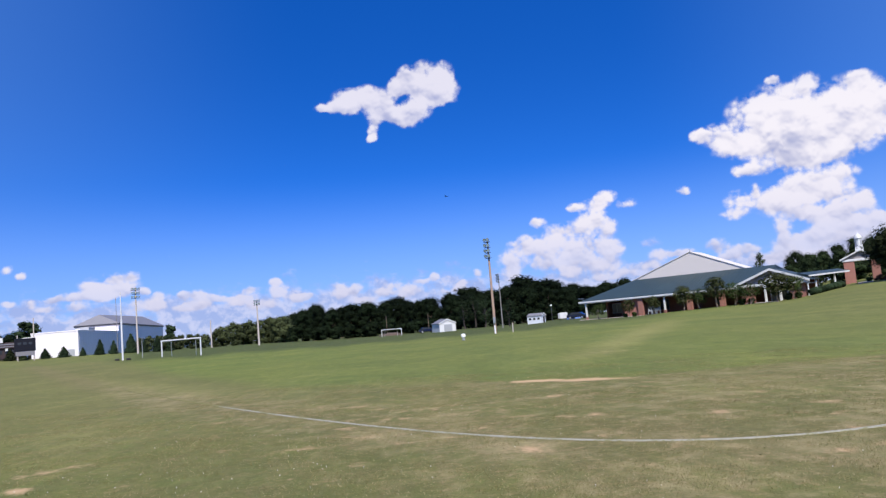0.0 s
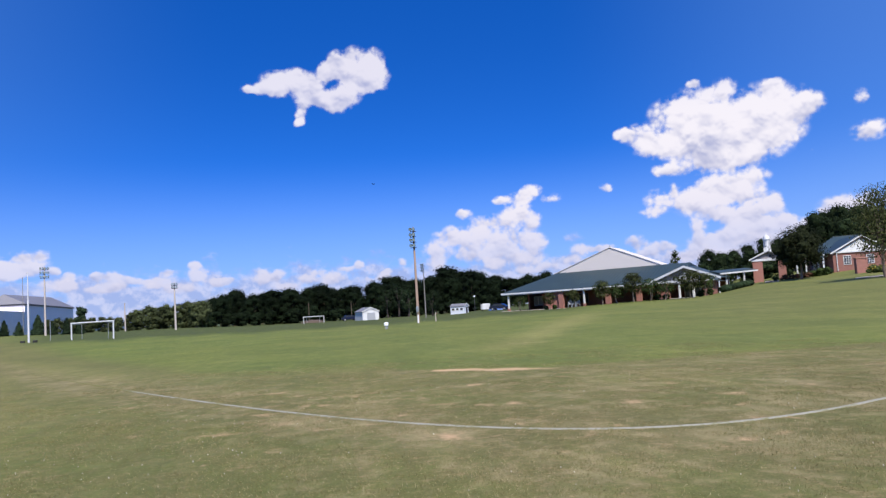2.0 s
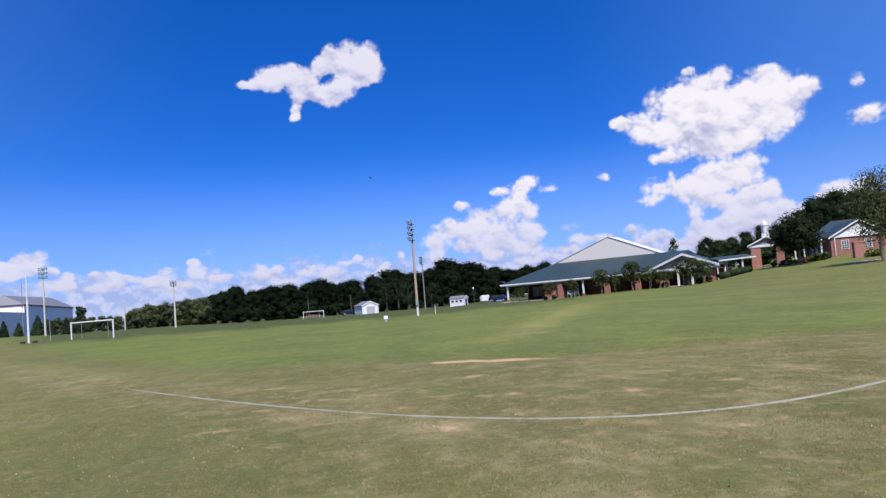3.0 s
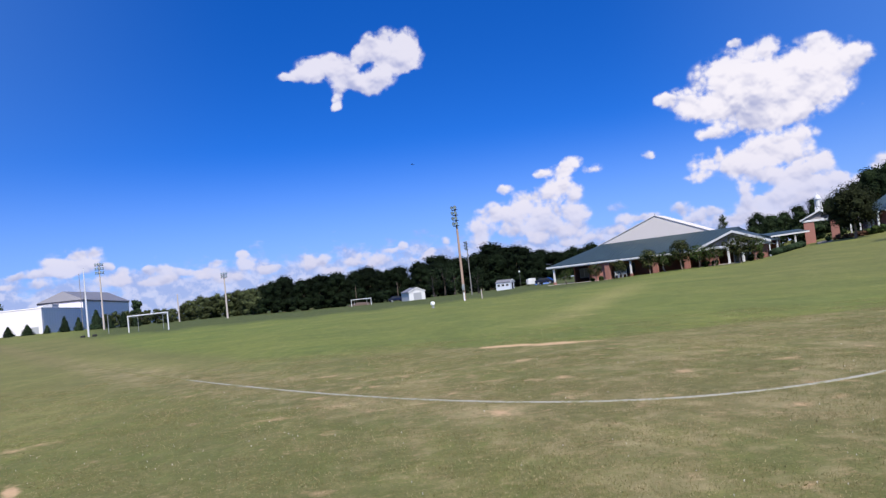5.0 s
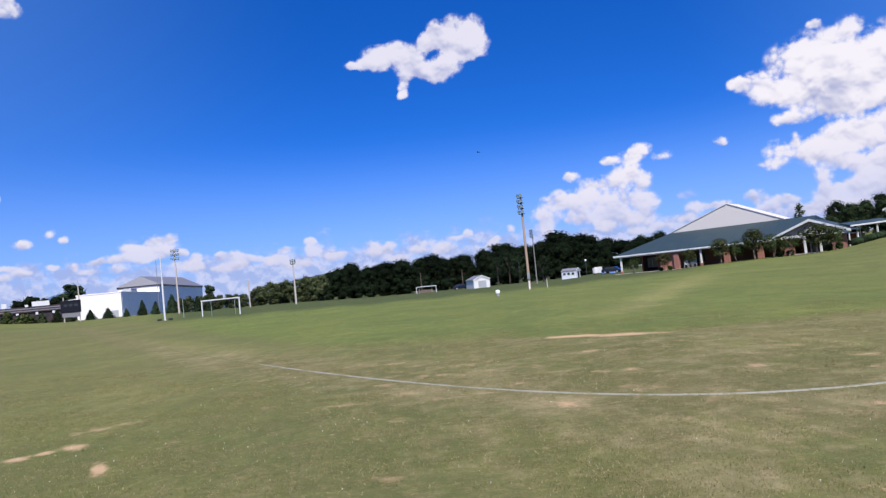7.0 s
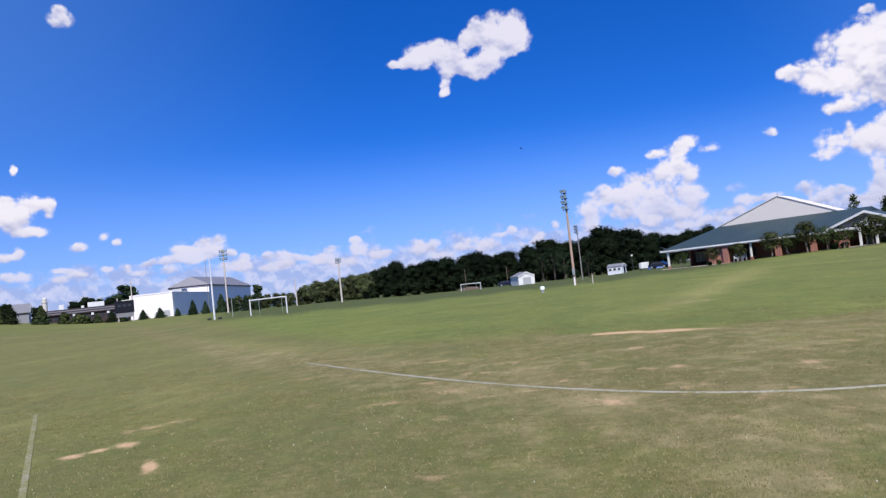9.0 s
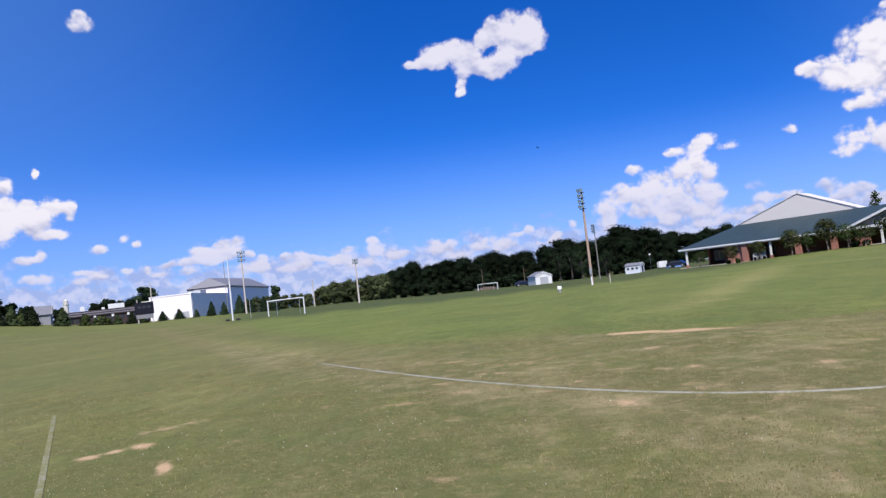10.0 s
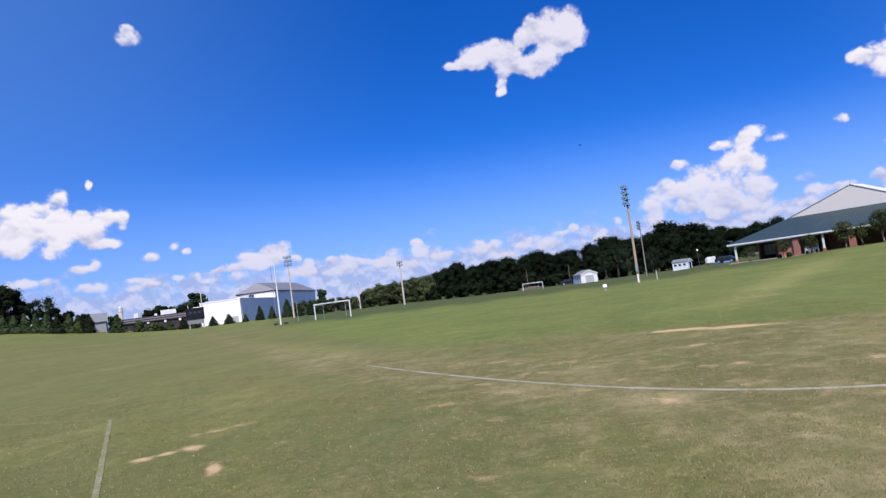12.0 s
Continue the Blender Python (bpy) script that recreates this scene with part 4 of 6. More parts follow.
def white_pole():
    root = thing("white_pole", "tall slim white metal pole standing on the grass", "pole", stand(-20.6, 111))
    part("shaft", tube(bmesh.new(), (0, 0, -0.1), (0, 0, 5.4), 0.13, 0.12, 14), GOALWHITE, root, smooth=True)
    part("tip", tube(bmesh.new(), (0, 0, 5.4), (0, 0, 9.0), 0.075, 0.06, 12), GOALWHITE, root, "thinner upper length", True)
    for s in (-1, 1):
        part("pad", box(bmesh.new(), s * 0.75, 0, 0.13, 0.5, 0.45, 0.3, bevel=0.06), RUBBER, root, "dark rubber pad")
    return root


white_pole()


def light_pole(az, dist, high, girth, rows, per_row, label, mat, turn=0.0, gap=0.75, box_at=False, lean=0.0, wide=0.62, head_r=1.0):
    """A wooden pole with cross-arms of floodlights."""
    m = stand(az, dist, turn) @ pose(0, 0, 0, 0, lean, 0)
    root = thing("light_pole", label, "light pole", m, "floodlight poles")
    part("shaft", tube(bmesh.new(), (0, 0, -0.3), (0, 0, high), girth, girth * 0.55, 14), mat, root, smooth=True)
    for k in range(rows):
        z = high - 0.25 - k * gap
        half = wide * (per_row - 1) / 2 + 0.2
        part("cross_arm", box(bmesh.new(), 0, -girth * 0.6, z - 0.3, 2 * half, 0.09, 0.1, bevel=0.015), DARKSTEEL, root)
        for j in range(per_row):
            x = (j - (per_row - 1) / 2) * wide
            bm = bmesh.new()
            lathe(bm, [(0.10, -0.16), (0.17, -0.1), (0.26, 0.12), (0.28, 0.16), (0.25, 0.17)], 14)
            bm.transform(pose(x, -0.3, z, 104, 0, (j - (per_row - 1) / 2) * 14) @ Matrix.Diagonal((head_r, head_r, head_r, 1)))
            head = part("floodlight", bm, DARKSTEEL, root, "round floodlight", True)
            bm = bmesh.new()
            bmesh.ops.create_circle(bm, cap_ends=True, segments=14, radius=0.245)
            bm.transform(pose(x, -0.3, z, 104, 0, (j - (per_row - 1) / 2) * 14) @ pose(0, 0, 0.173 * head_r) @ Matrix.Diagonal((head_r, head_r, 1, 1)))
            part("lens", bm, LAMPGLASS, head, "bright glass lens")
    if box_at:
        part("meter_box", box(bmesh.new(), 0.12, -girth - 0.06, 1.7, 0.28, 0.2, 0.75, bevel=0.02), STEEL, root, "pale grey switch box")
        part("guard", box(bmesh.new(), 0.1, -girth - 0.03, 0.5, 0.16, 0.08, 1.1, bevel=0.02), PLASTIC, root, "white cable guard")
    return root


light_pole(5.8, 97.0, 12.1, 0.185, 4, 2, "tall weathered wooden pole with stacked floodlights", WOODPOLE, -35, 0.68, True, 0.0, 0.44, 0.8)
light_pole(6.38, 156.0, 11.0, 0.13, 3, 2, "slender grey floodlight pole before the wood", DIMPOLE, -50, 0.6, False, 0.0, 0.42, 0.75)
light_pole(-19.62, 166.0, 13.2, 0.2, 3, 4, "tall grey floodlight pole beside the white hall", GREYPOLE, 20, 0.8, False, 0.0, 0.42, 0.7)
light_pole(-11.48, 166.0, 9.6, 0.21, 2, 3, "pale wooden floodlight pole at the pitch edge", GREYPOLE, 10, 0.6, False, 0.0, 0.42, 0.7)


def plain_pole(az, dist, high, r, label, mat=GREYPOLE, cap=False):
    root = thing("utility_pole", label, "pole", stand(az, dist), "plain poles")
    part("shaft", tube(bmesh.new(), (0, 0, -0.2), (0, 0, high), r, r * 0.75, 10), mat, root, smooth=True)
    part("cap", lathe(bmesh.new(), [(r * 0.95, high), (r * 1.0, high + 0.04), (r * 0.3, high + 0.12)], 10), mat, root, smooth=True)


plain_pole(-14.75, 192, 6.4, 0.16, "plain grey wooden pole before a tree row")
plain_pole(-19.34, 122, 2.75, 0.05, "thin grey post on the grass", STEEL)
plain_pole(-2.2, 205, 5.2, 0.08, "thin dark pole before the wood", BARK)
plain_pole(-20.9, 215, 14.0, 0.09, "thin mast rising behind the white hall", DIMPOLE)
plain_pole(7.1, 99, 1.05, 0.07, "short pale wooden post on the grass", GREYPOLE)
plain_pole(0.9, 214, 5.0, 0.1, "thin dark pole before the wood", BARK)


def bucket():
    root = thing("ball_feeder", "white plastic tub with a grey base on the grass", "tub", stand(3.4, 74) @ Matrix.Diagonal((0.85, 0.85, 0.88, 1)))
    part("base", lathe(bmesh.new(), [(0.17, 0.0), (0.19, 0.03), (0.15, 0.3), (0.16, 0.34)], 16), GREYPLASTIC, root, "grey base", True)
    part("tub", lathe(bmesh.new(), [(0.19, 0.32), (0.24, 0.36), (0.26, 0.56), (0.22, 0.68), (0.1, 0.72)], 18), PLASTIC, root, smooth=True)


bucket()


def model_airplane():
    """A small model aircraft that hangs in the air."""
    d, az, el = 200.0, 3.0, 9.55
    p = Vector((d * math.sin(radians(az)), d * math.cos(radians(az)), 1.6 + d * math.tan(radians(el))))
    root = thing("model_airplane", "small dark model aircraft flying high above the pitch", "model aircraft", Matrix.Translation(p) @ pose(0, 0, 0, 12, 14, 70))
    bm = bmesh.new()
    tube(bm, (0, -0.42, 0), (0, 0.1, 0), 0.035, 0.07, 10)
    tube(bm, (0, 0.1, 0), (0, 0.45, 0), 0.07, 0.03, 10)
    part("fuselage", bm, BLACK, root, smooth=True)
    part("wing", box(bmesh.new(), 0, 0.08, 0.07, 1.15, 0.19, 0.022, bevel=0.008), BLACK, root)
    part("tailplane", box(bmesh.new(), 0, -0.38, 0.03, 0.4, 0.11, 0.016, bevel=0.006), BLACK, root)
    part("fin", box(bmesh.new(), 0, -0.38, 0.11, 0.016, 0.12, 0.16, bevel=0.006), BLACK, root)


model_airplane()


# ------------------------------------------------------------------ the white hall
def white_hall():
    c = at(-23.3, 188)
    base = 0.9
    root = thing("white_hall", "white metal hall with a flat annex and a grey hipped roof", "building", pose(c.x, c.y, base, 0, 0, 7.0))
    # local axes: x to the front's right end, y away along the shaded side
    high, depth, wide = 6.2, 34.4, 9.7
    part("wall", box(bmesh.new(), -wide / 2, depth / 2, high / 2 - 0.4, wide, depth, high + 0.8), HALLWHITE, root, "white annex walls")
    part("parapet", box(bmesh.new(), -wide / 2, depth / 2, high + 0.12, wide + 0.16, depth + 0.16, 0.24, bevel=0.03), HALLWHITE, root)
    hx, hy0, hy1, hh = 10.8, depth + 0.1, depth + 58.0, 8.35
    part("wall", box(bmesh.new(), -hx / 2, (hy0 + hy1) / 2, hh / 2 - 0.4, hx, hy1 - hy0, hh + 0.8), HALLWHITE, root, "white hall walls")
    part("eave_band", box(bmesh.new(), -hx / 2, (hy0 + hy1) / 2, hh - 0.05, hx + 0.5, hy1 - hy0 + 0.5, 0.4, bevel=0.04), DARKSTEEL, root, "dark grey eave band")
    bm = bmesh.new()
    x0, x1, y0, y1 = -hx - 0.35, 0.35, hy0 - 0.5, hy1 + 1.5
    xm = (x0 + x1) / 2
    lo = [bm.verts.new(v) for v in ((x0, y0, hh + 0.15), (x1, y0, hh + 0.15), (x1, y1, hh + 0.15), (x0, y1, hh + 0.15))]
    r0, r1 = bm.verts.new((xm, y0 + 3.0, hh + 2.85)), bm.verts.new((xm, y1 - 6.0, hh + 3.6))
    for f in ((lo[0], lo[1], r0), (lo[1], lo[2], r1, r0), (lo[2], lo[3], r1), (lo[3], lo[0], r0, r1), lo[::-1]):
        bm.faces.new(f)
    part("roof", bm, GREYROOF, root, "grey metal hipped roof")
    # upright panel ribs of the long wall
    for k in range(18):
        part("wall_rib", box(bmesh.new(), 0.02, 0.8 + k * 1.9, high / 2, 0.03, 0.05, high - 0.1), HALLWHITE, root)
    part("rooftop_unit", box(bmesh.new(), -1.4, 12, high + 0.6, 2.0, 5.0, 0.8, bevel=0.08), GREYPLASTIC, root, "grey rooftop air unit")
    part("door", box(bmesh.new(), -1.8, -0.05, 1.15, 2.0, 0.1, 2.3, bevel=0.02), GREYPLASTIC, root, "grey door in the white wall")
    # the far gatepost wing that runs on at roof height
    part("canopy", box(bmesh.new(), -wide - 0.9, 1.2, high - 0.7, 1.8, 2.2, 0.25, bevel=0.03), HALLWHITE, root, "white canopy")


white_hall()

shrub = conifer(5, 3.0, 2.0, "dark green cone-shaped evergreen before the white hall", "evergreens before the hall")
cone_spots = [(-25.3, 182, 2.3, 2.3), (-24.2, 182, 2.4, 2.6), (-23.05, 181, 1.9, 1.6), (-22.0, 180, 3.5, 2.2), (-21.15, 180, 3.1, 2.0), (-20.05, 179, 4.4, 2.9), (-19.2, 178, 2.9, 1.9), (-18.35, 177, 3.6, 2.4), (-17.6, 177, 2.6, 2.1)]
for k, (az, d, h, w) in enumerate(cone_spots):
    m = stand(az, d, 40.0 * k)
    if k == 0:
        shrub.matrix_basis = scaled(m, w / 2, w / 2, h / 3)
    else:
        place_copy(shrub, m, w / 2, h / 3)
tall = broadleaf(91, 6.4, 3.4, CONIFER, BARK, "round leafy tree beside the white hall", "", 0.1, 10, 900, 0.25)
tall.matrix_basis = stand(-17.5, 205)
far_tree = place_copy(tall, stand(-26.2, 235, 80), 2.5, 1.6)
far_tree["label"] = "spreading green tree behind the white annex"


def scoreboard():
    p = at(-26.45, 172)
    root = thing("scoreboard", "black scoreboard on grey posts with a grey lower panel", "scoreboard", pose(p.x, p.y, p.z, 0, 0, 24))
    for x in (-1.3, 1.55):
        part("post", tube(bmesh.new(), (x, 0.1, -0.2), (x, 0.1, 5.0 if x < 0 else 8.3), 0.12, 0.1, 10), GREYPOLE, root, smooth=True)
    part("panel", box(bmesh.new(), 0.0, -0.05, 3.15, 3.7, 0.3, 2.5, bevel=0.03), BLACK, root, "black number panel")
    part("lower_panel", box(bmesh.new(), 0.0, -0.04, 1.45, 3.3, 0.2, 0.9, bevel=0.03), GREYROOF, root, "grey lower sign panel")
    for j in range(3):
        part("lamp_window", box(bmesh.new(), -0.95 + j * 0.95, -0.215, 3.4, 0.6, 0.03, 0.5, bevel=0.01), DARKGLASS, root, "dark number window")


scoreboard()

# ------------------------------------------------------------------ houses and hedges past the far left corner
hedge_tree = conifer(8, 5.0, 2.6, "tall clipped evergreen in a hedge row", "hedge evergreens", HEDGE, name="hedge_tree", category="hedge", tiers=7, leaves=1100, leaf=0.2)
hedge_spots = [(-40.2 + 0.62 * k, 172 - 0.1 * k, 3.6 + 0.7 * rnd.random(), 2.6 + 0.5 * rnd.random()) for k in range(9)]
hedge_spots += [(-34.5, 175, 4.2, 3.4), (-33.95, 176, 4.0, 3.2), (-33.3, 176, 4.3, 3.2), (-31.55, 177, 4.1, 3.8), (-30.3, 178, 2.6, 2.4), (-29.6, 179, 1.8, 2.0), (-29.0, 178, 2.2, 2.2), (-28.2, 179, 2.2, 2.6), (-27.3, 178, 2.6, 2.6), (-26.6, 178, 2.0, 2.4)]
for k, (az, d, h, w) in enumerate(hedge_spots):
    m = stand(az, d, 70.0 * k)
    if k == 0:
        hedge_tree.matrix_basis = scaled(m, w / 2.6, w / 2.6, h / 5)
    else:
        place_copy(hedge_tree, m, w / 2.6, h / 5)
sallow = Grove([(broadleaf(98, 2.0, 1.8, LEAFLIGHT, BARK, "small yellow-green shrub before a long brown building", "yellow-green shrubs", 0.0, 7, 700, 0.12, 0.6, 1, "shrub", "shrub"), 2.0, 1.8)])
for k, (az, d, h, w) in enumerate([(-30.15, 176, 2.4, 2.2), (-29.25, 176, 2.0, 2.0), (-28.75, 177, 1.6, 1.9), (-35.1, 172, 2.6, 1.6), (-34.0, 172, 2.4, 1.5)]):
    sallow.set(0, az, d, h, w, 60.0 * k)
corner_grove = Grove([(broadleaf(95 + k, 9.0, 7.0, LEAFDARKENED, BARK, "dark leafy tree at the far corner of the pitch", "trees of the far corner", 0.1, 12, 1300, 0.26), 9.0, 7.0) for k in range(2)])
for az, d, el in ((-40.5, 186, 4.3), (-39.2, 188, 4.5), (-38.0, 187, 4.4), (-37.1, 188, 3.3), (-36.2, 190, 2.6), (-35.4, 190, 2.6), (-34.5, 190, 2.3), (-33.6, 190, 2.0), (-31.9, 262, 1.6), (-29.5, 300, 1.75), (-28.8, 300, 1.95), (-27.9, 300, 1.75), (-27.2, 300, 1.8), (-25.6, 300, 1.6)):
    h = d * math.tan(radians(el)) + 1.6 - float(at(az, d).z)
    corner_grove.set(rnd.randrange(2), az, d, h, h * 0.85, rnd.uniform(0, 360))


def gabled_house(name, label, m, wide, deep, wall_h, roof_h, wall_mat, roof_mat, windows=(), door=None, over=0.35, trim=None):
    """A small building; its gable faces local -y."""
    root = thing(name, label, "building" if name != "shed" else "shed", m)
    bm = bmesh.new()
    prism(bm, [(-wide / 2, -0.5), (wide / 2, -0.5), (wide / 2, wall_h), (0, wall_h + roof_h), (-wide / 2, wall_h)], 0, deep)
    part("wall", bm, wall_mat, root)
    for s in (-1, 1):
        bm = bmesh.new()
        slope = roof_h / (wide / 2)
        x1, z1 = s * (wide / 2 + over), wall_h - slope * over + 0.1
        slab(bm, [(0, -over, wall_h + roof_h + 0.1), (x1, -over, z1), (x1, deep + over, z1), (0, deep + over, wall_h + roof_h + 0.1)], 0.1)
        bmesh.ops.recalc_face_normals(bm, faces=bm.faces)
        part("roof", bm, roof_mat, root)
        bm = bmesh.new()
        slab(bm, [(0, -over - 0.04, wall_h + roof_h + 0.13), (x1, -over - 0.04, z1 + 0.03), (x1, -over - 0.003, z1 + 0.03), (0, -over - 0.003, wall_h + roof_h + 0.13)], 0.24)
        bmesh.ops.recalc_face_normals(bm, faces=bm.faces)
        part("trim", bm, trim or WHITE, root, "white rake board")
    for x, z, w, h in windows:
        win = part("window", box(bmesh.new(), x, -0.03, z, w, 0.08, h, bevel=0.01), WHITE, root, "white window frame")
        part("pane", box(bmesh.new(), x, -0.075, z, w - 0.16, 0.02, h - 0.16), DARKGLASS, win)
    if door:
        x, w, h, mat = door
        d = part("door", box(bmesh.new(), x, -0.03, h / 2, w, 0.08, h, bevel=0.015), mat, root)
        for j in range(4):
            part("panel", box(bmesh.new(), x, -0.08, h * (j + 0.5) / 4, w - 0.12, 0.03, h / 4 - 0.06, bevel=0.01), mat, d)
    return root


p = at(-32.2, 205)
gabled_house("house", "small house with shade-greyed walls and a grey shingle roof behind a hedge", pose(p.x, p.y, p.z + 0.4, 0, 0, 118), 6.0, 6.5, 2.4, 1.9, HOUSESHADE, SHINGLE, [(1.4, 1.5, 1.0, 1.2)])


def long_building():
    p = at(-29.1, 232)
    root = thing("long_building", "long low red-brown building with white rooftop blocks", "building", pose(p.x, p.y, p.z + 0.5, 0, 0, 29))
    part("wall", box(bmesh.new(), 0, 0, 0.7, 17.5, 6, 3.0), BROWNROOF, root)
    part("roof", box(bmesh.new(), 0, 0, 2.35, 18.2, 6.8, 0.3, bevel=0.05), BROWNROOF, root)
    for k in range(4):
        part("roof_step", box(bmesh.new(), 0, 0.6 + 0.7 * k, 2.6 + 0.34 * k, 17.5, 4.5 - k, 0.34, bevel=0.03), BROWNROOF if k % 2 else SHINGLE, root)
    for x, w, h in ((-5.0, 1.2, 1.3), (3.6, 4.2, 1.3), (0.2, 0.8, 0.6)):
        part("rooftop_block", box(bmesh.new(), x, 2.0, 3.75 + h / 2, w, 1.4, h, bevel=0.04), WHITE, root, "white rooftop block")
    for k in range(12):
        part("window", box(bmesh.new(), -7.8 + 1.42 * k, -3.02, 1.2, 0.9, 0.06, 0.9, bevel=0.01), DARKGLASS, root)
    for x in (-2.0, 2.5, 6.4):
        part("sign_panel", box(bmesh.new(), x, -3.3, 1.9, 0.6, 0.08, 0.8, bevel=0.02), WHITE, root, "small white panel")


long_building()


def water_tower():
    p = at(-31.3, 262)
    root = thing("white_tower", "slim round white tower with a cap above the roofs", "tower", pose(p.x, p.y, p.z - 0.4))
    part("shaft", lathe(bmesh.new(), [(0.75, 0), (0.75, 7.0), (0.9, 7.05), (0.9, 7.3)], 16), TOWERWHITE, root, smooth=True)
    part("cap", lathe(bmesh.new(), [(0.7, 7.3), (0.7, 8.3), (0.4, 8.5), (0.15, 8.8)], 16), TOWERWHITE, root, smooth=True)


water_tower()
bm = bmesh.new()
ridge = []
for k in range(61):
    a = -44 + k * 0.5
    x, y = 2600 * math.sin(radians(a)), 2600 * math.cos(radians(a))
    h = 1.6 + 2600 * math.tan(radians(0.6 + 1.15 * math.exp(-((a + 27.0) / 3.0) ** 2) + 0.25 * math.sin(a * 0.9)))
    ridge.append((bm.verts.new((x, y, -5)), bm.verts.new((x, y, h)), bm.verts.new((x * 1.2, y * 1.2, -5))))
for (a, b, c), (d, e, f) in zip(ridge, ridge[1:]):
    bm.faces.new((a, d, e, b))
    bm.faces.new((b, e, f, c))
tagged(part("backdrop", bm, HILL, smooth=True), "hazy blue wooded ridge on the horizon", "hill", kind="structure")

# ------------------------------------------------------------------ sheds before the wood
p = at(2.3, 184)
gabled_house("shed", "white metal garage with a gabled front and roll-up door", pose(p.x, p.y, p.z, 0, 0, 17), 4.1, 5.8, 2.05, 0.9, WHITE, GREYROOF, (), (0.1, 2.0, 1.75, GREYPLASTIC), 0.15)
p = at(9.25, 180)
blue_shed = gabled_house("shed", "pale blue garden shed with a dark door and windows", pose(p.x + 0.6, p.y + 0.5, p.z, 0, 0, 60), 2.7, 3.5, 1.7, 0.55, SHEDBLUE, SHINGLE, (), (0.2, 0.9, 1.5, BLACK), 0.15)


# windows along the long wall of the blue shed
for y in (0.7, 1.75, 2.8):
    win = part("window", box(bmesh.new(), -1.37, y, 1.05, 0.07, 0.75, 0.62, bevel=0.01), WHITE, blue_shed, "white window frame")
    part("pane", box(bmesh.new(), -1.415, y, 1.05, 0.02, 0.58, 0.46), DARKGLASS, win)


def white_trailer():
    p = at(10.85, 176)
    root = thing("box_trailer", "small white box trailer with a dark end before the wood", "trailer", pose(p.x, p.y, p.z, 0, 0, -12))
    part("body", box(bmesh.new(), 0.15, 0, 1.05, 1.7, 3.0, 1.35, bevel=0.05), WHITE, root)
    part("end_panel", box(bmesh.new(), -0.9, 0, 1.0, 0.4, 2.7, 1.2, bevel=0.04), GREYPLASTIC, root, "dark end panel")
    for s in (-1, 1):
        part("wheel", tube(bmesh.new(), (s * 0.75 - 0.1, -0.4, 0.33), (s * 0.75 + 0.1, -0.4, 0.33), 0.33, 0.33, 16), RUBBER, root, smooth=True)
    part("drawbar", tube(bmesh.new(), (0.1, -1.5, 0.45), (0.1, -2.6, 0.4), 0.06, 0.05, 8), DARKSTEEL, root)


white_trailer()


def tarp_pile():
    p = at(11.75, 172)
    root = thing("tarpaulin_stack", "low stack covered by a creased blue tarpaulin", "tarpaulin", pose(p.x, p.y, p.z, 0, 0, -16))
    bm = bmesh.new()
    n = 14
    grid = [[bm.verts.new((-2.0 + 4.0 * i / n, -1.2 + 2.4 * j / n, max(0.0, 1.15 * min(1.0, 4 * min(i / n, 1 - i / n)) * min(1.0, 4 * min(j / n, 1 - j / n)) + 0.12 * noise.noise(Vector((i * 0.6, j * 0.6, 2)))) )) for j in range(n + 1)] for i in range(n + 1)]
    for i in range(n):
        for j in range(n):
            bm.faces.new((grid[i][j], grid[i + 1][j], grid[i + 1][j + 1], grid[i][j + 1]))
    part("cover", bm, BLUETARP, root)
    part("stack", box(bmesh.new(), 0, 0, 0.45, 3.2, 1.7, 0.9, bevel=0.05), GREYPLASTIC, root)


tarp_pile()


def globe_lamp(az, dist, high):
    root = thing("globe_lamp", "low post lamp with a pale round globe", "lamp", stand(az, dist), "globe lamps")
    part("post", tube(bmesh.new(), (0, 0, -0.1), (0, 0, high), 0.05, 0.04, 8), DARKSTEEL, root, smooth=True)
    bm = bmesh.new()
    bmesh.ops.create_uvsphere(bm, u_segments=12, v_segments=8, radius=0.2, matrix=Matrix.Translation((0, 0, high + 0.17)))
    part("globe", bm, PLASTIC, root, smooth=True)


globe_lamp(10.05, 168, 3.4)


def car(az, dist, turn, mat, label):
    root = thing("car", label, "car", stand(az, dist, turn), "parked cars")
    prof = [(-2.2, 0.35), (2.2, 0.35), (2.25, 0.75), (1.4, 0.95), (0.75, 1.42), (-1.1, 1.45), (-1.75, 0.98), (-2.22, 0.9)]
    bm = prism(bmesh.new(), prof, -0.85, 0.85)
    bmesh.ops.bevel(bm, geom=bm.edges[:], offset=0.07, segments=2, affect="EDGES")
    part("body", bm, mat, root, smooth=False)
    for s in (-1, 1):
        part("side_window", prism(bmesh.new(), [(-1.45, 1.0), (1.1, 1.0), (0.65, 1.34), (-1.0, 1.36)], s * 0.86, s * 0.875), DARKGLASS, root)
        for x in (-1.35, 1.35):
            w = part("wheel", tube(bmesh.new(), (x, s * 0.7, 0.33), (x, s * 0.9, 0.33), 0.33, 0.33, 18), RUBBER, root, smooth=True)
            part("rim", tube(bmesh.new(), (x, s * 0.88, 0.33), (x, s * 0.91, 0.33), 0.2, 0.18, 14), STEEL, w, smooth=True)
        part("headlight", box(bmesh.new(), 2.2, s * 0.6, 0.72, 0.06, 0.3, 0.14, bevel=0.02), LAMPGLASS, root)


car(0.75, 196, 8, CARBLUE, "dark blue car parked beside the white garage")
car(11.9, 166, -35, CARBLUE, "dark blue car parked before the porch")

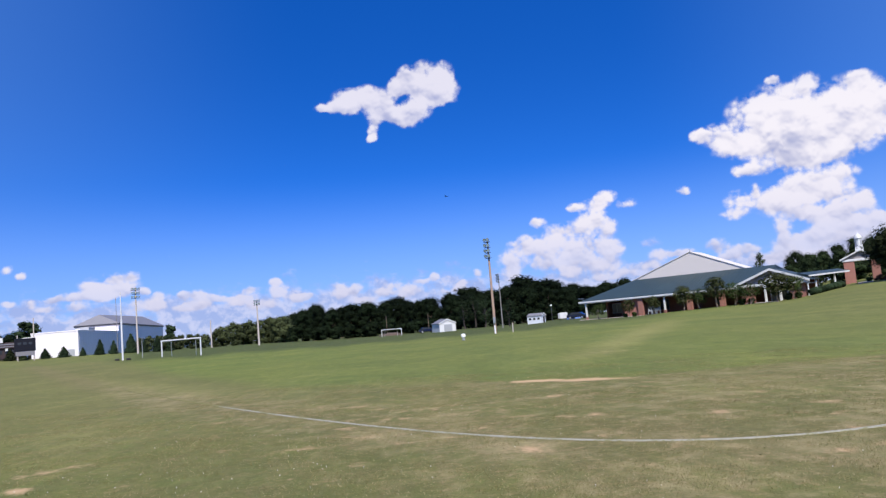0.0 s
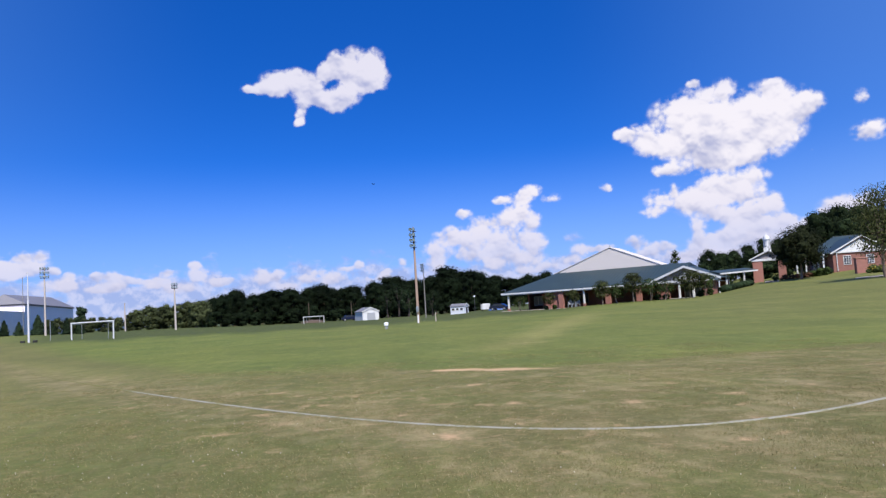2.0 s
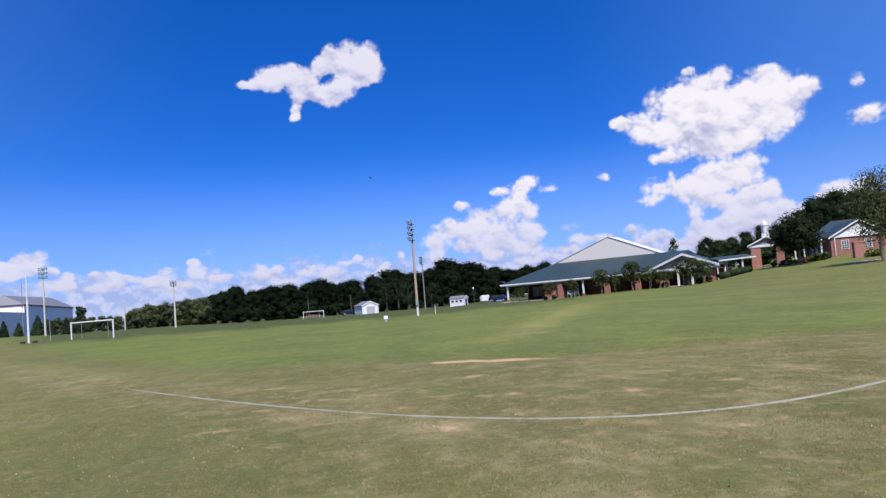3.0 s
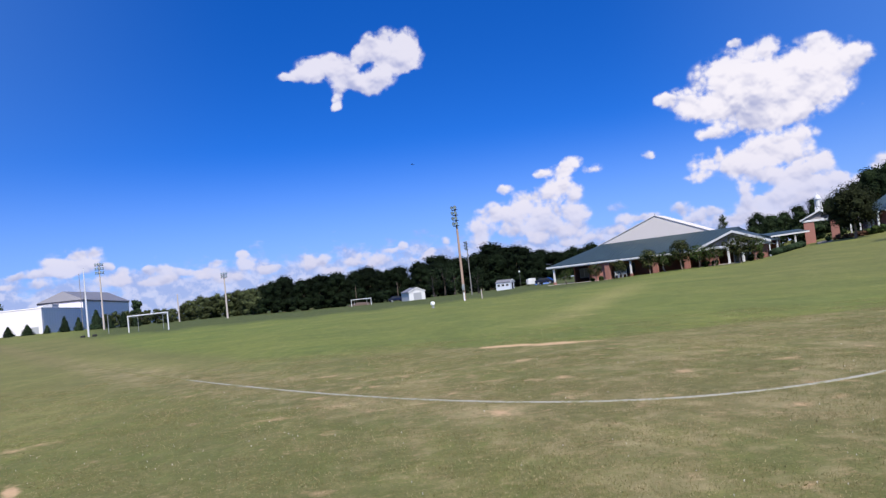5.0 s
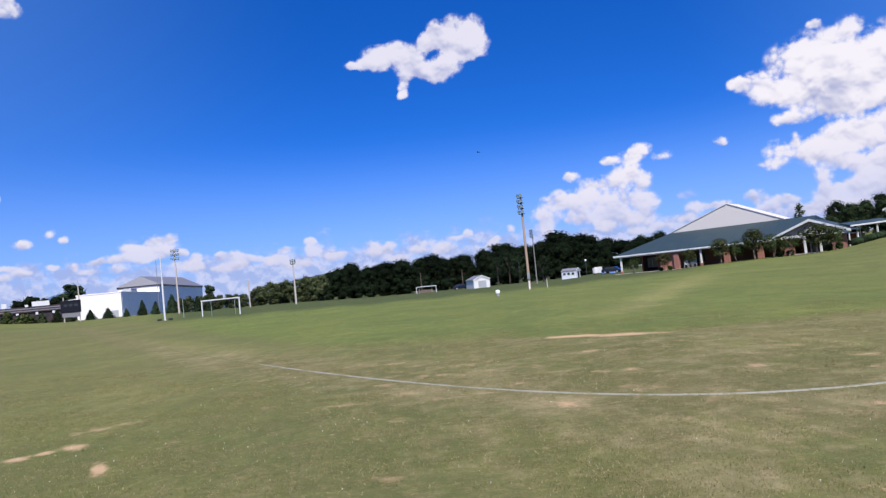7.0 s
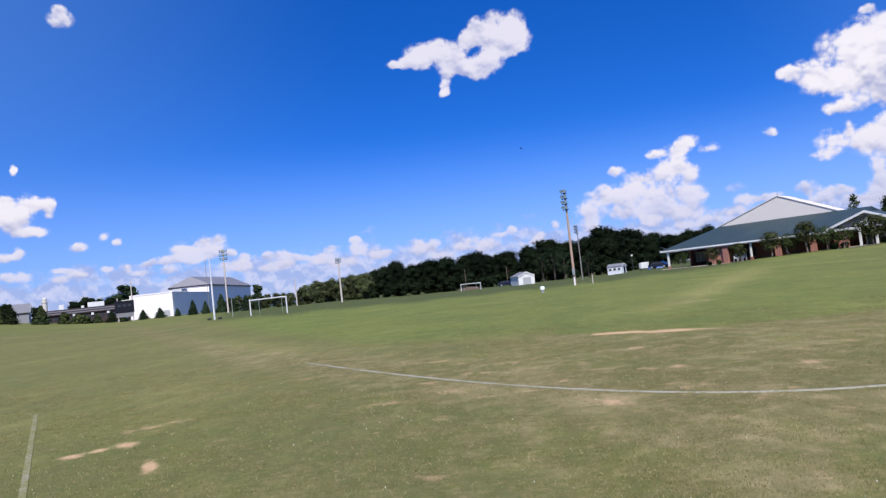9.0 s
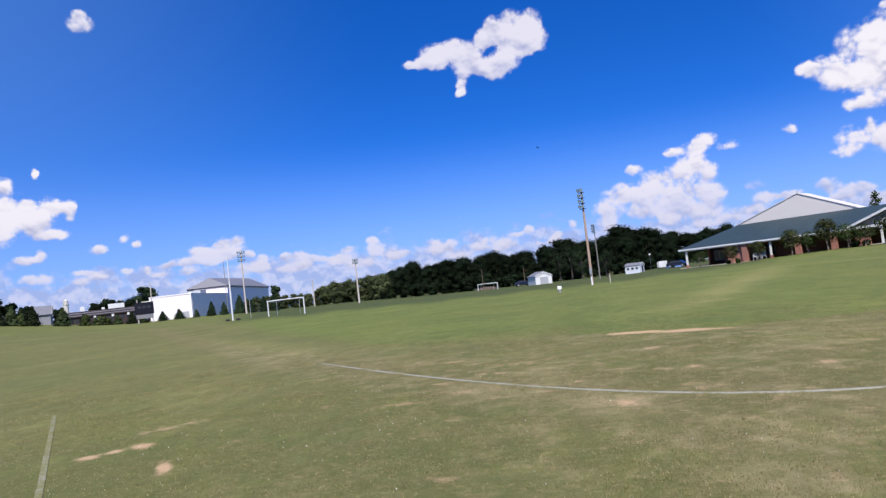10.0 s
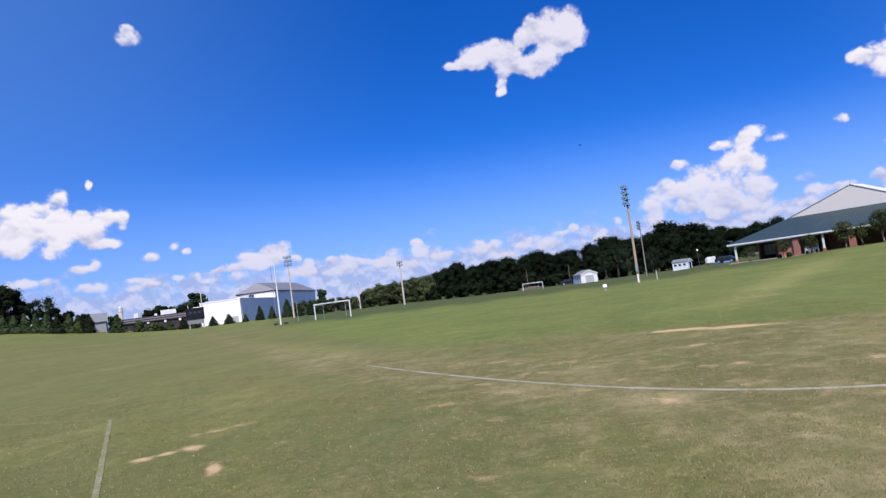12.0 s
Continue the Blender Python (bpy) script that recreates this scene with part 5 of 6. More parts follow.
# a low brown mound behind the small goal
bm = bmesh.new()
bmesh.ops.create_icosphere(bm, subdivisions=3, radius=1.0)
for v in bm.verts:
    v.co = Vector((v.co.x * 3.2, v.co.y * 2.0, v.co.z * 0.95)) * (1 + 0.18 * noise.noise(v.co * 2.0))
p = at(-1.95, 206)
mound = part("soil_heap", bm, CLAY, smooth=True)
mound.matrix_basis = pose(p.x, p.y, p.z - 0.15)
tagged(mound, "low heap of brown soil behind a goal", "soil heap")

# ------------------------------------------------------------------ the gymnasium with its porch
GA = Vector((29.65, 133.75, 0.0))
GTURN = math.degrees(math.atan2(-0.65344545, 0.75697361))
GZ = 0.45
GYM = Matrix.Translation((GA.x, GA.y, GZ)) @ pose(0, 0, 0, 0, 0, GTURN)      # local x along the front, y away, z up


def gym_ground(u, v):
    """Ground height at a local place, in the building's own height."""
    w = GYM @ Vector((u, v, 0))
    return float(land(w.x, w.y)) - GZ


def gymnasium():
    root = thing("gymnasium", "brick gymnasium with a pale gable, green metal skirt roof and porch", "building", GYM)
    eave, top = 3.12, 6.25
    # porch floor and brick walls
    part("floor_slab", box(bmesh.new(), 18.0, 1.5, -0.25, 37.4, 5.2, 0.5, bevel=0.02), CONCRETE, root, "concrete porch floor")
    wall = part("wall", box(bmesh.new(), 21.0, 4.0, 1.6, 32.0, 0.3, 3.6), SHADEDBRICK, root, "shaded brick wall")
    part("wall", box(bmesh.new(), 2.2, 16.0, 2.2, 0.3, 24.0, 4.6), SHADEDBRICK, root, "shaded brick wall")
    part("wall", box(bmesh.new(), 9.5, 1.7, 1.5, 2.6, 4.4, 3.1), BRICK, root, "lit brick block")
    # gable of the upper hall
    x0, xa, x1, ry, az0, az1 = 6.2, 16.6, 25.4, 8.0, top, 9.95
    bm = prism(bmesh.new(), [(x0, 0.0), (x1, 0.0), (x1, az0), (xa, az1), (x0, az0)], ry, ry + 5)
    part("gable", bm, SIDING, root, "pale beige metal gable wall")
    for xs, xe in ((x0 - 0.6, xa), (x1 + 0.6, xa)):
        bm = bmesh.new()
        z_lo = az0 - (az1 - az0) * 0.6 / abs(xa - xs) + 0.1
        slab(bm, [(xe, ry - 0.05, az1 + 0.1), (xs, ry - 0.05, z_lo), (xs, ry + 5, z_lo), (xe, ry + 5, az1 + 0.1)], 0.14)
        bmesh.ops.recalc_face_normals(bm, faces=bm.faces)
        part("roof", bm, SIDING, root, "pale metal upper roof")
        bm = bmesh.new()
        slab(bm, [(xe, ry - 0.11, az1 + 0.14), (xs, ry - 0.11, z_lo + 0.04), (xs, ry - 0.06, z_lo + 0.04), (xe, ry - 0.06, az1 + 0.14)], 0.1)
        bmesh.ops.recalc_face_normals(bm, faces=bm.faces)
        part("rake_board", bm, SIDING, root)
    part("finial", tube(bmesh.new(), (xa, ry + 0.2, az1 + 0.05), (xa, ry + 0.2, az1 + 0.5), 0.1, 0.06, 8), GREYPLASTIC, root)
    # green skirt roof: front slope and the hipped left end
    ex0, ex1, ey = -0.45, 37.0, -1.2
    ez = eave
    bm = bmesh.new()
    slab(bm, [(ex0, ey, ez), (ex1, ey, ez), (30.2, ry - 0.03, top + 0.02), (x0, ry - 0.03, top + 0.02)], 0.14)
    bmesh.ops.recalc_face_normals(bm, faces=bm.faces)
    part("skirt_roof", bm, GREENROOF, root, "green standing-seam metal roof")
    bm = bmesh.new()
    slab(bm, [(ex0, ey, ez), (x0, ry - 0.03, top + 0.02), (x0, ry + 5, top + 0.02), (ex0, ry + 30, ez)], 0.14)
    bmesh.ops.recalc_face_normals(bm, faces=bm.faces)
    part("skirt_roof", bm, GREENROOF, root, "green standing-seam metal roof")
    # standing seams
    k = 0
    x = ex0 + 0.35
    while x < ex1:
        f = 0.0
        xt = min(max(x, x0), 30.2)
        yt, zt = ry - 0.05, top + 0.05
        if x < x0:
            f = (x - ex0) / (x0 - ex0)
            xt, yt, zt = x, ey + (ry - ey) * f, ez + (top - ez) * f + 0.03
        part("seam", tube(bmesh.new(), (x, ey, ez + 0.025), (xt, yt, zt), 0.035, 0.035, 4), GREENROOF, root)
        x += 0.62
    part("fascia", box(bmesh.new(), (ex0 + ex1) / 2, ey - 0.05, ez - 0.13, ex1 - ex0 + 0.2, 0.1, 0.25, bevel=0.02), WHITE, root, "white eave board")
    part("fascia", box(bmesh.new(), ex0 - 0.05, ey + 15, ez - 0.13, 0.1, 30, 0.34, bevel=0.02), WHITE, root, "white eave board")
    part("soffit", box(bmesh.new(), (ex0 + ex1) / 2, 1.4, ez - 0.32, ex1 - ex0, 5.1, 0.08), WHITE, root, "white porch ceiling")
    # posts and piers along the front
    for u, kind in ((0.62, "w"), (14.85, "w"), (19.0, "b"), (8.3, "b"), (10.7, "b"), (24.2, "b")):
        z0 = gym_ground(u, -0.8) - 0.15
        if kind == "w":
            part("column", box(bmesh.new(), u, -0.75, (z0 + ez - 0.3) / 2, 0.28, 0.28, ez - 0.3 - z0, bevel=0.03), WHITE, root, "white square column")
            part("column_base", box(bmesh.new(), u, -0.75, z0 + 0.35, 0.42, 0.42, 0.55, bevel=0.04), BRICK, root, "brick column foot")
        else:
            part("brick_pier", box(bmesh.new(), u, -0.7, (z0 + ez - 0.3) / 2, 0.85, 0.6, ez - 0.3 - z0, bevel=0.02), BRICK, root)
    # doors and windows in the shaded wall
    for u, w in ((4.2, 1.8), (12.6, 2.2), (22.4, 1.6)):
        d = part("window", box(bmesh.new(), u, 3.82, 1.5, w, 0.1, 1.7, bevel=0.02), DARKSTEEL, root, "dark framed window")
        for s in (-0.25, 0.25):
            part("pane", box(bmesh.new(), u + s * w, 3.76, 1.5, w * 0.42, 0.03, 1.45), DARKGLASS, d)
    return root


gymnasium()


def entrance():
    """The gabled porch of the main door."""
    m = GYM @ Matrix.Translation((32.3, -3.0, 0))
    root = thing("entrance_porch", "white gabled entrance porch with columns and glass doors", "porch", m)
    half, eave, peak = 5.2, 3.35, 5.35
    for s in (-1, 1):
        bm = bmesh.new()
        slab(bm, [(0, -0.3, peak), (s * half, -0.3, eave), (s * half, 6.5, eave), (0, 6.5, peak)], 0.12)
        bmesh.ops.recalc_face_normals(bm, faces=bm.faces)
        part("roof", bm, GREENROOF, root)
        bm = bmesh.new()
        slab(bm, [(0, -0.42, peak + 0.06), (s * (half + 0.1), -0.42, eave + 0.02), (s * (half + 0.1), -0.31, eave + 0.02), (0, -0.31, peak + 0.06)], 0.34)
        bmesh.ops.recalc_face_normals(bm, faces=bm.faces)
        part("rake_board", bm, WHITE, root)
    part("pediment", prism(bmesh.new(), [(-4.7, eave - 0.1), (4.7, eave - 0.1), (0, peak - 0.25)], 0.35, 0.5), SHADEDBOARDS, root, "shaded grey-brown pediment")
    part("inner_pediment", prism(bmesh.new(), [(-1.6, eave - 0.05), (1.9, eave - 0.05), (0.15, eave + 0.95)], -0.3, -0.15), WHITE, root, "small white inner gable")
    part("beam", box(bmesh.new(), 0, -0.08, eave - 0.28, 9.8, 0.3, 0.36, bevel=0.02), WHITE, root)
    for x in (-0.95, 1.15):
        part("column", box(bmesh.new(), x, -0.1, (eave - 0.4) / 2, 0.3, 0.3, eave - 0.4 + 0.4, bevel=0.03), WHITE, root, "white square column")
    for x, w in ((-3.6, 1.9), (3.4, 2.1)):
        part("brick_wall", box(bmesh.new(), x, 0.6, 1.35, w, 0.35, 2.9, bevel=0.01), BRICK, root)
    part("door_frame", box(bmesh.new(), 0.1, 3.2, 1.25, 2.6, 0.12, 2.5, bevel=0.02), WHITE, root)
    for s in (-0.58, 0.58):
        part("glass_door", box(bmesh.new(), 0.1 + s, 3.12, 1.2, 1.05, 0.05, 2.2, bevel=0.01), DARKGLASS, root)
    part("downpipe", tube(bmesh.new(), (4.85, 0.3, 0), (4.85, 0.3, eave), 0.09, 0.09, 8), WHITE, root)
    part("floor_slab", box(bmesh.new(), 0, 1.2, 0.25, 9.0, 4.0, 0.6, bevel=0.02), CONCRETE, root)


entrance()

# small trees along the porch
crape = broadleaf(120, 4.0, 3.0, LEAFORN, PALEBARK, "small leafy ornamental tree before the brick porch", "trees before the porch", 0.34, 12, 1500, 0.11, 0.0, 2, "ornamental_tree", "tree")
crape2 = broadleaf(121, 4.0, 3.4, LEAFMID, PALEBARK, "small light green ornamental tree before the brick porch", "trees before the porch", 0.34, 11, 1100, 0.11, 0.0, 2, "ornamental_tree", "tree")
ornamental = Grove([(crape, 4.0, 3.0), (crape2, 4.0, 3.4)])
for k, (az, d, h, w, b) in enumerate([(13.45, 131, 2.6, 2.7, 1), (15.6, 128.5, 2.9, 2.6, 0), (17.35, 127, 3.0, 2.9, 0), (19.4, 125.5, 4.0, 3.6, 0), (20.5, 124.5, 3.3, 3.6, 1), (21.65, 123.5, 4.7, 4.2, 0), (22.8, 122.5, 3.6, 3.4, 1), (23.8, 121, 3.2, 3.4, 1), (25.55, 117.5, 4.1, 5.6, 0), (26.7, 117.5, 3.3, 3.0, 1)]):
    ornamental.set(b, az, d, h, w, 77.0 * k)

# mulch and low shrubs by the porch, planters and chairs
low_shrub = broadleaf(130, 0.9, 1.3, LEAFMID, BARK, "low rounded shrub in a bed by the building", "low shrubs", 0.0, 6, 500, 0.08, 0.8, 1, "shrub", "shrub")
lows = Grove([(low_shrub, 0.9, 1.3)])
for k, (az, d, h, w) in enumerate([(15.3, 129.5, 0.7, 1.0), (15.9, 129.3, 0.8, 1.1), (23.3, 122.3, 1.0, 1.5), (23.9, 122.0, 0.9, 1.4), (26.3, 119.3, 1.0, 1.4), (26.9, 119.2, 1.0, 1.4), (31.15, 131, 0.8, 1.2), (33.7, 130.2, 1.0, 1.6), (33.95, 130, 1.3, 1.7), (34.35, 130, 1.3, 1.6)]):
    lows.set(0, az, d, h, w, 50.0 * k)
ruddy = Grove([(broadleaf(131, 0.9, 1.3, LEAFRED, BARK, "low reddish-brown shrub in a bed before the gatehouse", "reddish shrubs", 0.0, 6, 500, 0.08, 0.8, 1, "shrub", "shrub"), 0.9, 1.3)])
for k, (az, d, h, w) in enumerate([(31.75, 130.4, 0.9, 1.4), (32.2, 130.2, 0.8, 1.3), (32.55, 130.1, 0.8, 1.2), (33.0, 130.2, 0.9, 1.4), (33.35, 130.3, 0.8, 1.3)]):
    ruddy.set(0, az, d, h, w, 50.0 * k)
bloom = broadleaf(133, 1.1, 1.9, LEAFLIGHT, BARK, "low shrub with yellow flowers beside a brick pier", "", 0.0, 6, 600, 0.08, 0.8, 1, "shrub", "shrub")
bloom.matrix_basis = stand(37.05, 117)
fl_rnd = random.Random(3)
part_of("flowers", mesh_of("flowers", [leaf_cloud(fl_rnd, [((0, 0, 0.65), (0.8, 0.8, 0.45))], 160, 0.05)], FLOWER), None, bloom, "yellow flowers")
place_copy(bloom, stand(37.6, 117.5, 120), 0.9, 0.9)


def chair(az, dist, turn, label):
    root = thing("porch_chair", label, "chair", Matrix.Translation((0, 0, 0)) @ stand(az, dist, turn, 0.12), "porch chairs")
    part("seat", box(bmesh.new(), 0, 0, 0.42, 0.6, 0.55, 0.06, bevel=0.02), GREYPLASTIC, root)
    part("backrest", box(bmesh.new(), 0, 0.28, 0.78, 0.6, 0.06, 0.7, bevel=0.02), GREYPLASTIC, root)
    for x in (-0.26, 0.26):
        for y in (-0.24, 0.24):
            part("leg", box(bmesh.new(), x, y, 0.15, 0.06, 0.06, 0.55), GREYPLASTIC, root)
        part("armrest", box(bmesh.new(), x, 0, 0.62, 0.09, 0.55, 0.05, bevel=0.01), GREYPLASTIC, root)


for a in (17.05, 17.35, 17.65):
    chair(a, 131.3, -25, "grey garden chair standing on the shaded porch")


# ------------------------------------------------------------------ covered walk, bell gate and brick house on the rise
def covered_walk(az0, d0, az1, d1, rise, posts, label):
    a, b = at(az0, d0), at(az1, d1)
    run_v = b - a
    length = run_v.to_2d().length
    turn = math.degrees(math.atan2(run_v.y, run_v.x))
    root = thing("covered_walkway", label, "walkway", pose(a.x, a.y, a.z, 0, 0, turn), "covered walks")
    tilt = (b.z - a.z) * 0.35
    bm = bmesh.new()
    slab(bm, [(-0.3, -0.3, rise + 0.32), (length + 0.3, -0.3, rise + 0.32 + tilt), (length + 0.3, 1.4, rise + 0.75 + tilt), (-0.3, 1.4, rise + 0.75)], 0.1)
    slab(bm, [(-0.3, 1.4, rise + 0.75), (length + 0.3, 1.4, rise + 0.75 + tilt), (length + 0.3, 3.1, rise + 0.32 + tilt), (-0.3, 3.1, rise + 0.32)], 0.1)
    bmesh.ops.recalc_face_normals(bm, faces=bm.faces)
    part("roof", bm, GREENROOF, root)
    bm = bmesh.new()
    slab(bm, [(-0.3, -0.4, rise + 0.3), (length + 0.3, -0.4, rise + 0.3 + tilt), (length + 0.3, -0.31, rise + 0.3 + tilt), (-0.3, -0.31, rise + 0.3)], 0.22)
    bmesh.ops.recalc_face_normals(bm, faces=bm.faces)
    part("fascia", bm, WHITE, root, "white eave board")
    for k in range(posts):
        x = length * (k + 0.35) / posts
        z0 = float(land(*(a + run_v * (x / length)).to_2d())) - a.z - 0.1
        for y in (0.0, 2.7):
            part("post", box(bmesh.new(), x, y, (z0 + rise + tilt * x / length) / 2, 0.22, 0.22, rise + tilt * x / length - z0, bevel=0.02), WHITE, root)


covered_walk(27.6, 124, 29.9, 133, 2.6, 2, "green-roofed covered walkway on white posts")
covered_walk(32.4, 138, 34.6, 138, 2.7, 4, "green-roofed covered walkway on white posts")


def hedge_row(az0, d0, az1, d1, high, wide, label):
    a, b = at(az0, d0), at(az1, d1)
    n = max(2, int((b - a).length / 0.8))
    h_rnd = random.Random(int(az0 * 10))
    lobes = []
    for k in range(n + 1):
        x, y = a.x + (b.x - a.x) * k / n, a.y + (b.y - a.y) * k / n
        lobes.append(((x - a.x, y - a.y, float(land(x, y)) - a.z + high * 0.45), (wide * 0.55, wide * 0.55, high * 0.55)))
    pieces = [lump(h_rnd, c, [q * 0.9 for q in r], 0.2) for c, r in lobes] + [leaf_cloud(h_rnd, lobes, 130 * n, 0.09)]
    ob = part_of("hedge", mesh_of("hedge", pieces, CONIFER), None)
    ob.matrix_basis = pose(a.x, a.y, a.z)
    tagged(ob, label, "hedge", "hedges")


hedge_row(27.75, 121.5, 29.5, 126, 1.05, 1.5, "clipped dark green hedge along the covered walkway")
hedge_row(33.0, 132, 34.5, 133, 1.0, 1.3, "clipped dark green hedge before white posts")


def bell_gate():
    p = at(30.85, 135)
    root = thing("bell_gate", "brick gatehouse with a white pediment and a white cupola", "gatehouse", pose(p.x, p.y, p.z - 0.1, 0, 0, -30))
    for x0, x1 in ((-2.45, -0.95), (1.35, 2.5)):
        part("brick_pier", box(bmesh.new(), (x0 + x1) / 2, 0.7, 1.65, x1 - x0, 1.4, 3.7, bevel=0.02), BRICK, root)
    part("beam", box(bmesh.new(), 0, 0.7, 3.5, 5.3, 1.6, 0.35, bevel=0.03), WHITE, root)
    part("pediment", prism(bmesh.new(), [(-2.5, 3.68), (2.5, 3.68), (0, 4.75)], 0.15, 1.5), SHADEDBOARDS, root)
    for s in (-1, 1):
        bm = bmesh.new()
        slab(bm, [(0, -0.35, 5.1), (s * 2.95, -0.35, 3.72), (s * 2.95, 1.8, 3.72), (0, 1.8, 5.1)], 0.22)
        bmesh.ops.recalc_face_normals(bm, faces=bm.faces)
        part("roof", bm, WHITE, root, "white edged gable roof")
    cup = part("cupola", box(bmesh.new(), 0, 0.7, 5.15, 1.15, 1.15, 0.7, bevel=0.03), WHITE, root, "white cupola")
    part("lantern", lathe(bmesh.new(), [(0.52, 5.5), (0.52, 6.75), (0.66, 6.8), (0.66, 6.9)], 8, 0, 0.7), WHITE, cup)
    part("dome", lathe(bmesh.new(), [(0.54, 6.9), (0.5, 7.1), (0.38, 7.32), (0.2, 7.46), (0.08, 7.56), (0.03, 7.95)], 10, 0, 0.7), WHITE, cup, smooth=True)
    for k in range(4):
        a = radians(45 + 90 * k)
        part("louvre", box(bmesh.new(), 0.5 * math.cos(a), 0.7 + 0.5 * math.sin(a), 6.1, 0.06, 0.26, 0.8, turn=45 + 90 * k), GREYPLASTIC, cup)


bell_gate()
p = at(37.1, 136)
house = gabled_house("brick_house", "red brick house with a white gable and green metal roof", pose(p.x - 0.6, p.y + 1.6, p.z - 0.2, 0, 0, -16), 8.6, 14.0, 3.0, 2.35, BRICK, GREENROOF, [(-2.2, 1.65, 1.15, 1.45), (1.2, 1.65, 1.15, 1.45)], None, 0.45)
part("gable_panel", prism(bmesh.new(), [(-3.6, 3.05), (3.6, 3.05), (0, 4.95)], -0.08, -0.02), WHITE, house, "white gable panel")
part("frieze", box(bmesh.new(), 0, -0.1, 2.95, 8.8, 0.2, 0.28, bevel=0.02), WHITE, house)
part("downpipe", tube(bmesh.new(), (-3.75, -0.12, 0), (-3.75, -0.12, 2.9), 0.07, 0.07, 8), WHITE, house)


# the main roof, whose ridge runs across behind the gable
def aloft(az, dist, el):
    """A place by bearing, distance and height angle, in the house's own axes."""
    w = Vector((dist * math.sin(radians(az)), dist * math.cos(radians(az)), 1.6 + dist * math.tan(radians(el))))
    return house.matrix_basis.inverted() @ w


eave_l, eave_r, ridge_l, ridge_r, back_l = aloft(33.3, 140, 2.15), aloft(36.5, 140, 2.2), aloft(34.9, 147, 3.14), aloft(36.6, 147, 3.14), aloft(33.6, 155, 2.2)
for corners in ((eave_l, eave_r, ridge_r, ridge_l), (eave_l, ridge_l, back_l)):
    bm = slab(bmesh.new(), corners, 0.12)
    bmesh.ops.recalc_face_normals(bm, faces=bm.faces)
    part("main_roof", bm, GREENROOF, house, "green metal main roof")
part("ridge_cap", tube(bmesh.new(), ridge_l, ridge_r, 0.09, 0.09, 8), GREENROOF, house)


# a side porch along the house
for y in (0.8, 3.2, 5.6):
    part("porch_post", box(bmesh.new(), -5.5, y, 1.3, 0.24, 0.24, 3.0, bevel=0.02), WHITE, house, "white porch post")
part("porch_beam", box(bmesh.new(), -5.5, 3.4, 2.75, 0.26, 6.4, 0.2, bevel=0.02), WHITE, house)
bm = bmesh.new()
slab(bm, [(-5.8, 0.2, 2.84), (-4.2, 0.2, 3.12), (-4.2, 6.8, 3.12), (-5.8, 6.8, 2.84)], 0.08)
bmesh.ops.recalc_face_normals(bm, faces=bm.faces)
part("porch_roof", bm, GREENROOF, house)
for x in (-2.2, 1.2):
    for dx in (-0.18, 0.18):
        part("glazing_bar", box(bmesh.new(), x + dx, -0.095, 1.65, 0.05, 0.03, 1.3), WHITE, house)
    for dz in (-0.36, 0.0, 0.36):
        part("glazing_bar", box(bmesh.new(), x, -0.095, 1.65 + dz, 1.0, 0.03, 0.05), WHITE, house)


def brick_pier():
    root = thing("brick_pier", "square red brick gate pier with a flat cap", "pier", stand(36.4, 121, -20))
    part("pier", box(bmesh.new(), 0, 0, 0.9, 1.45, 1.1, 2.2, bevel=0.02), BRICK, root)
    part("cap", box(bmesh.new(), 0, 0, 2.06, 1.6, 1.25, 0.14, bevel=0.03), MORTAR, root)


brick_pier()

big = broadleaf(140, 8.0, 8.6, LEAFSHADE, BARK, "round dark green shade tree on the slope before the gatehouse", "", 0.27, 26, 7000, 0.15, 0.45)
big.matrix_basis = scaled(stand(32.78, 125, 40), 0.94, 0.94, 0.96)
side = broadleaf(141, 10.0, 8.5, LEAFORN, BARK, "leafy young shade tree beside a drive", "", 0.24, 26, 7000, 0.13, 0.0)
side.matrix_basis = scaled(stand(37.75, 100, 130), 0.8, 0.8, 1.06)


def drive(name, az0, az1, d0, d1, mat, label):
    """A paved strip that follows the slope."""
    bm = bmesh.new()
    rows = []
    for i in range(13):
        a = az0 + (az1 - az0) * i / 12
        rows.append([bm.verts.new(at(a, d0 + (d1 - d0) * j / 4, 0.03)) for j in range(5)])
    for r, s in zip(rows, rows[1:]):
        for j in range(4):
            bm.faces.new((r[j], s[j], s[j + 1], r[j + 1]))
    bmesh.ops.solidify(bm, geom=bm.faces[:], thickness=0.02)
    tagged(part(name, bm, mat), label, "pavement", kind="structure")


drive("pavement_drive", 36.0, 44.0, 104.0, 107.5, CONCRETE, "pale concrete drive on the grassy rise")
drive("pavement_path", 30.5, 31.4, 126.0, 134.0, CONCRETE, "pale concrete path to the gatehouse")

tuft = broadleaf(150, 9.0, 3.0, LEAFMID, BARK, "sparse tree top rising behind the entrance gable", "", 0.4, 8, 500, 0.2, 0.0)
tuft.matrix_basis = stand(24.75, 165)


# ------------------------------------------------------------------ loose blades over the near turf
def swirl(x, y, size, seed):
    """A cheap uneven field from -1 to 1: waves that cross at odd angles."""
    gen = np.random.default_rng(seed)
    total = np.zeros_like(x)
    for _ in range(7):
        a, f, ph = gen.uniform(0, np.pi), gen.uniform(0.6, 1.9) * size, gen.uniform(0, 6.28)
        total += np.sin((x * np.cos(a) + y * np.sin(a)) * f + ph)
    return total / 3.5


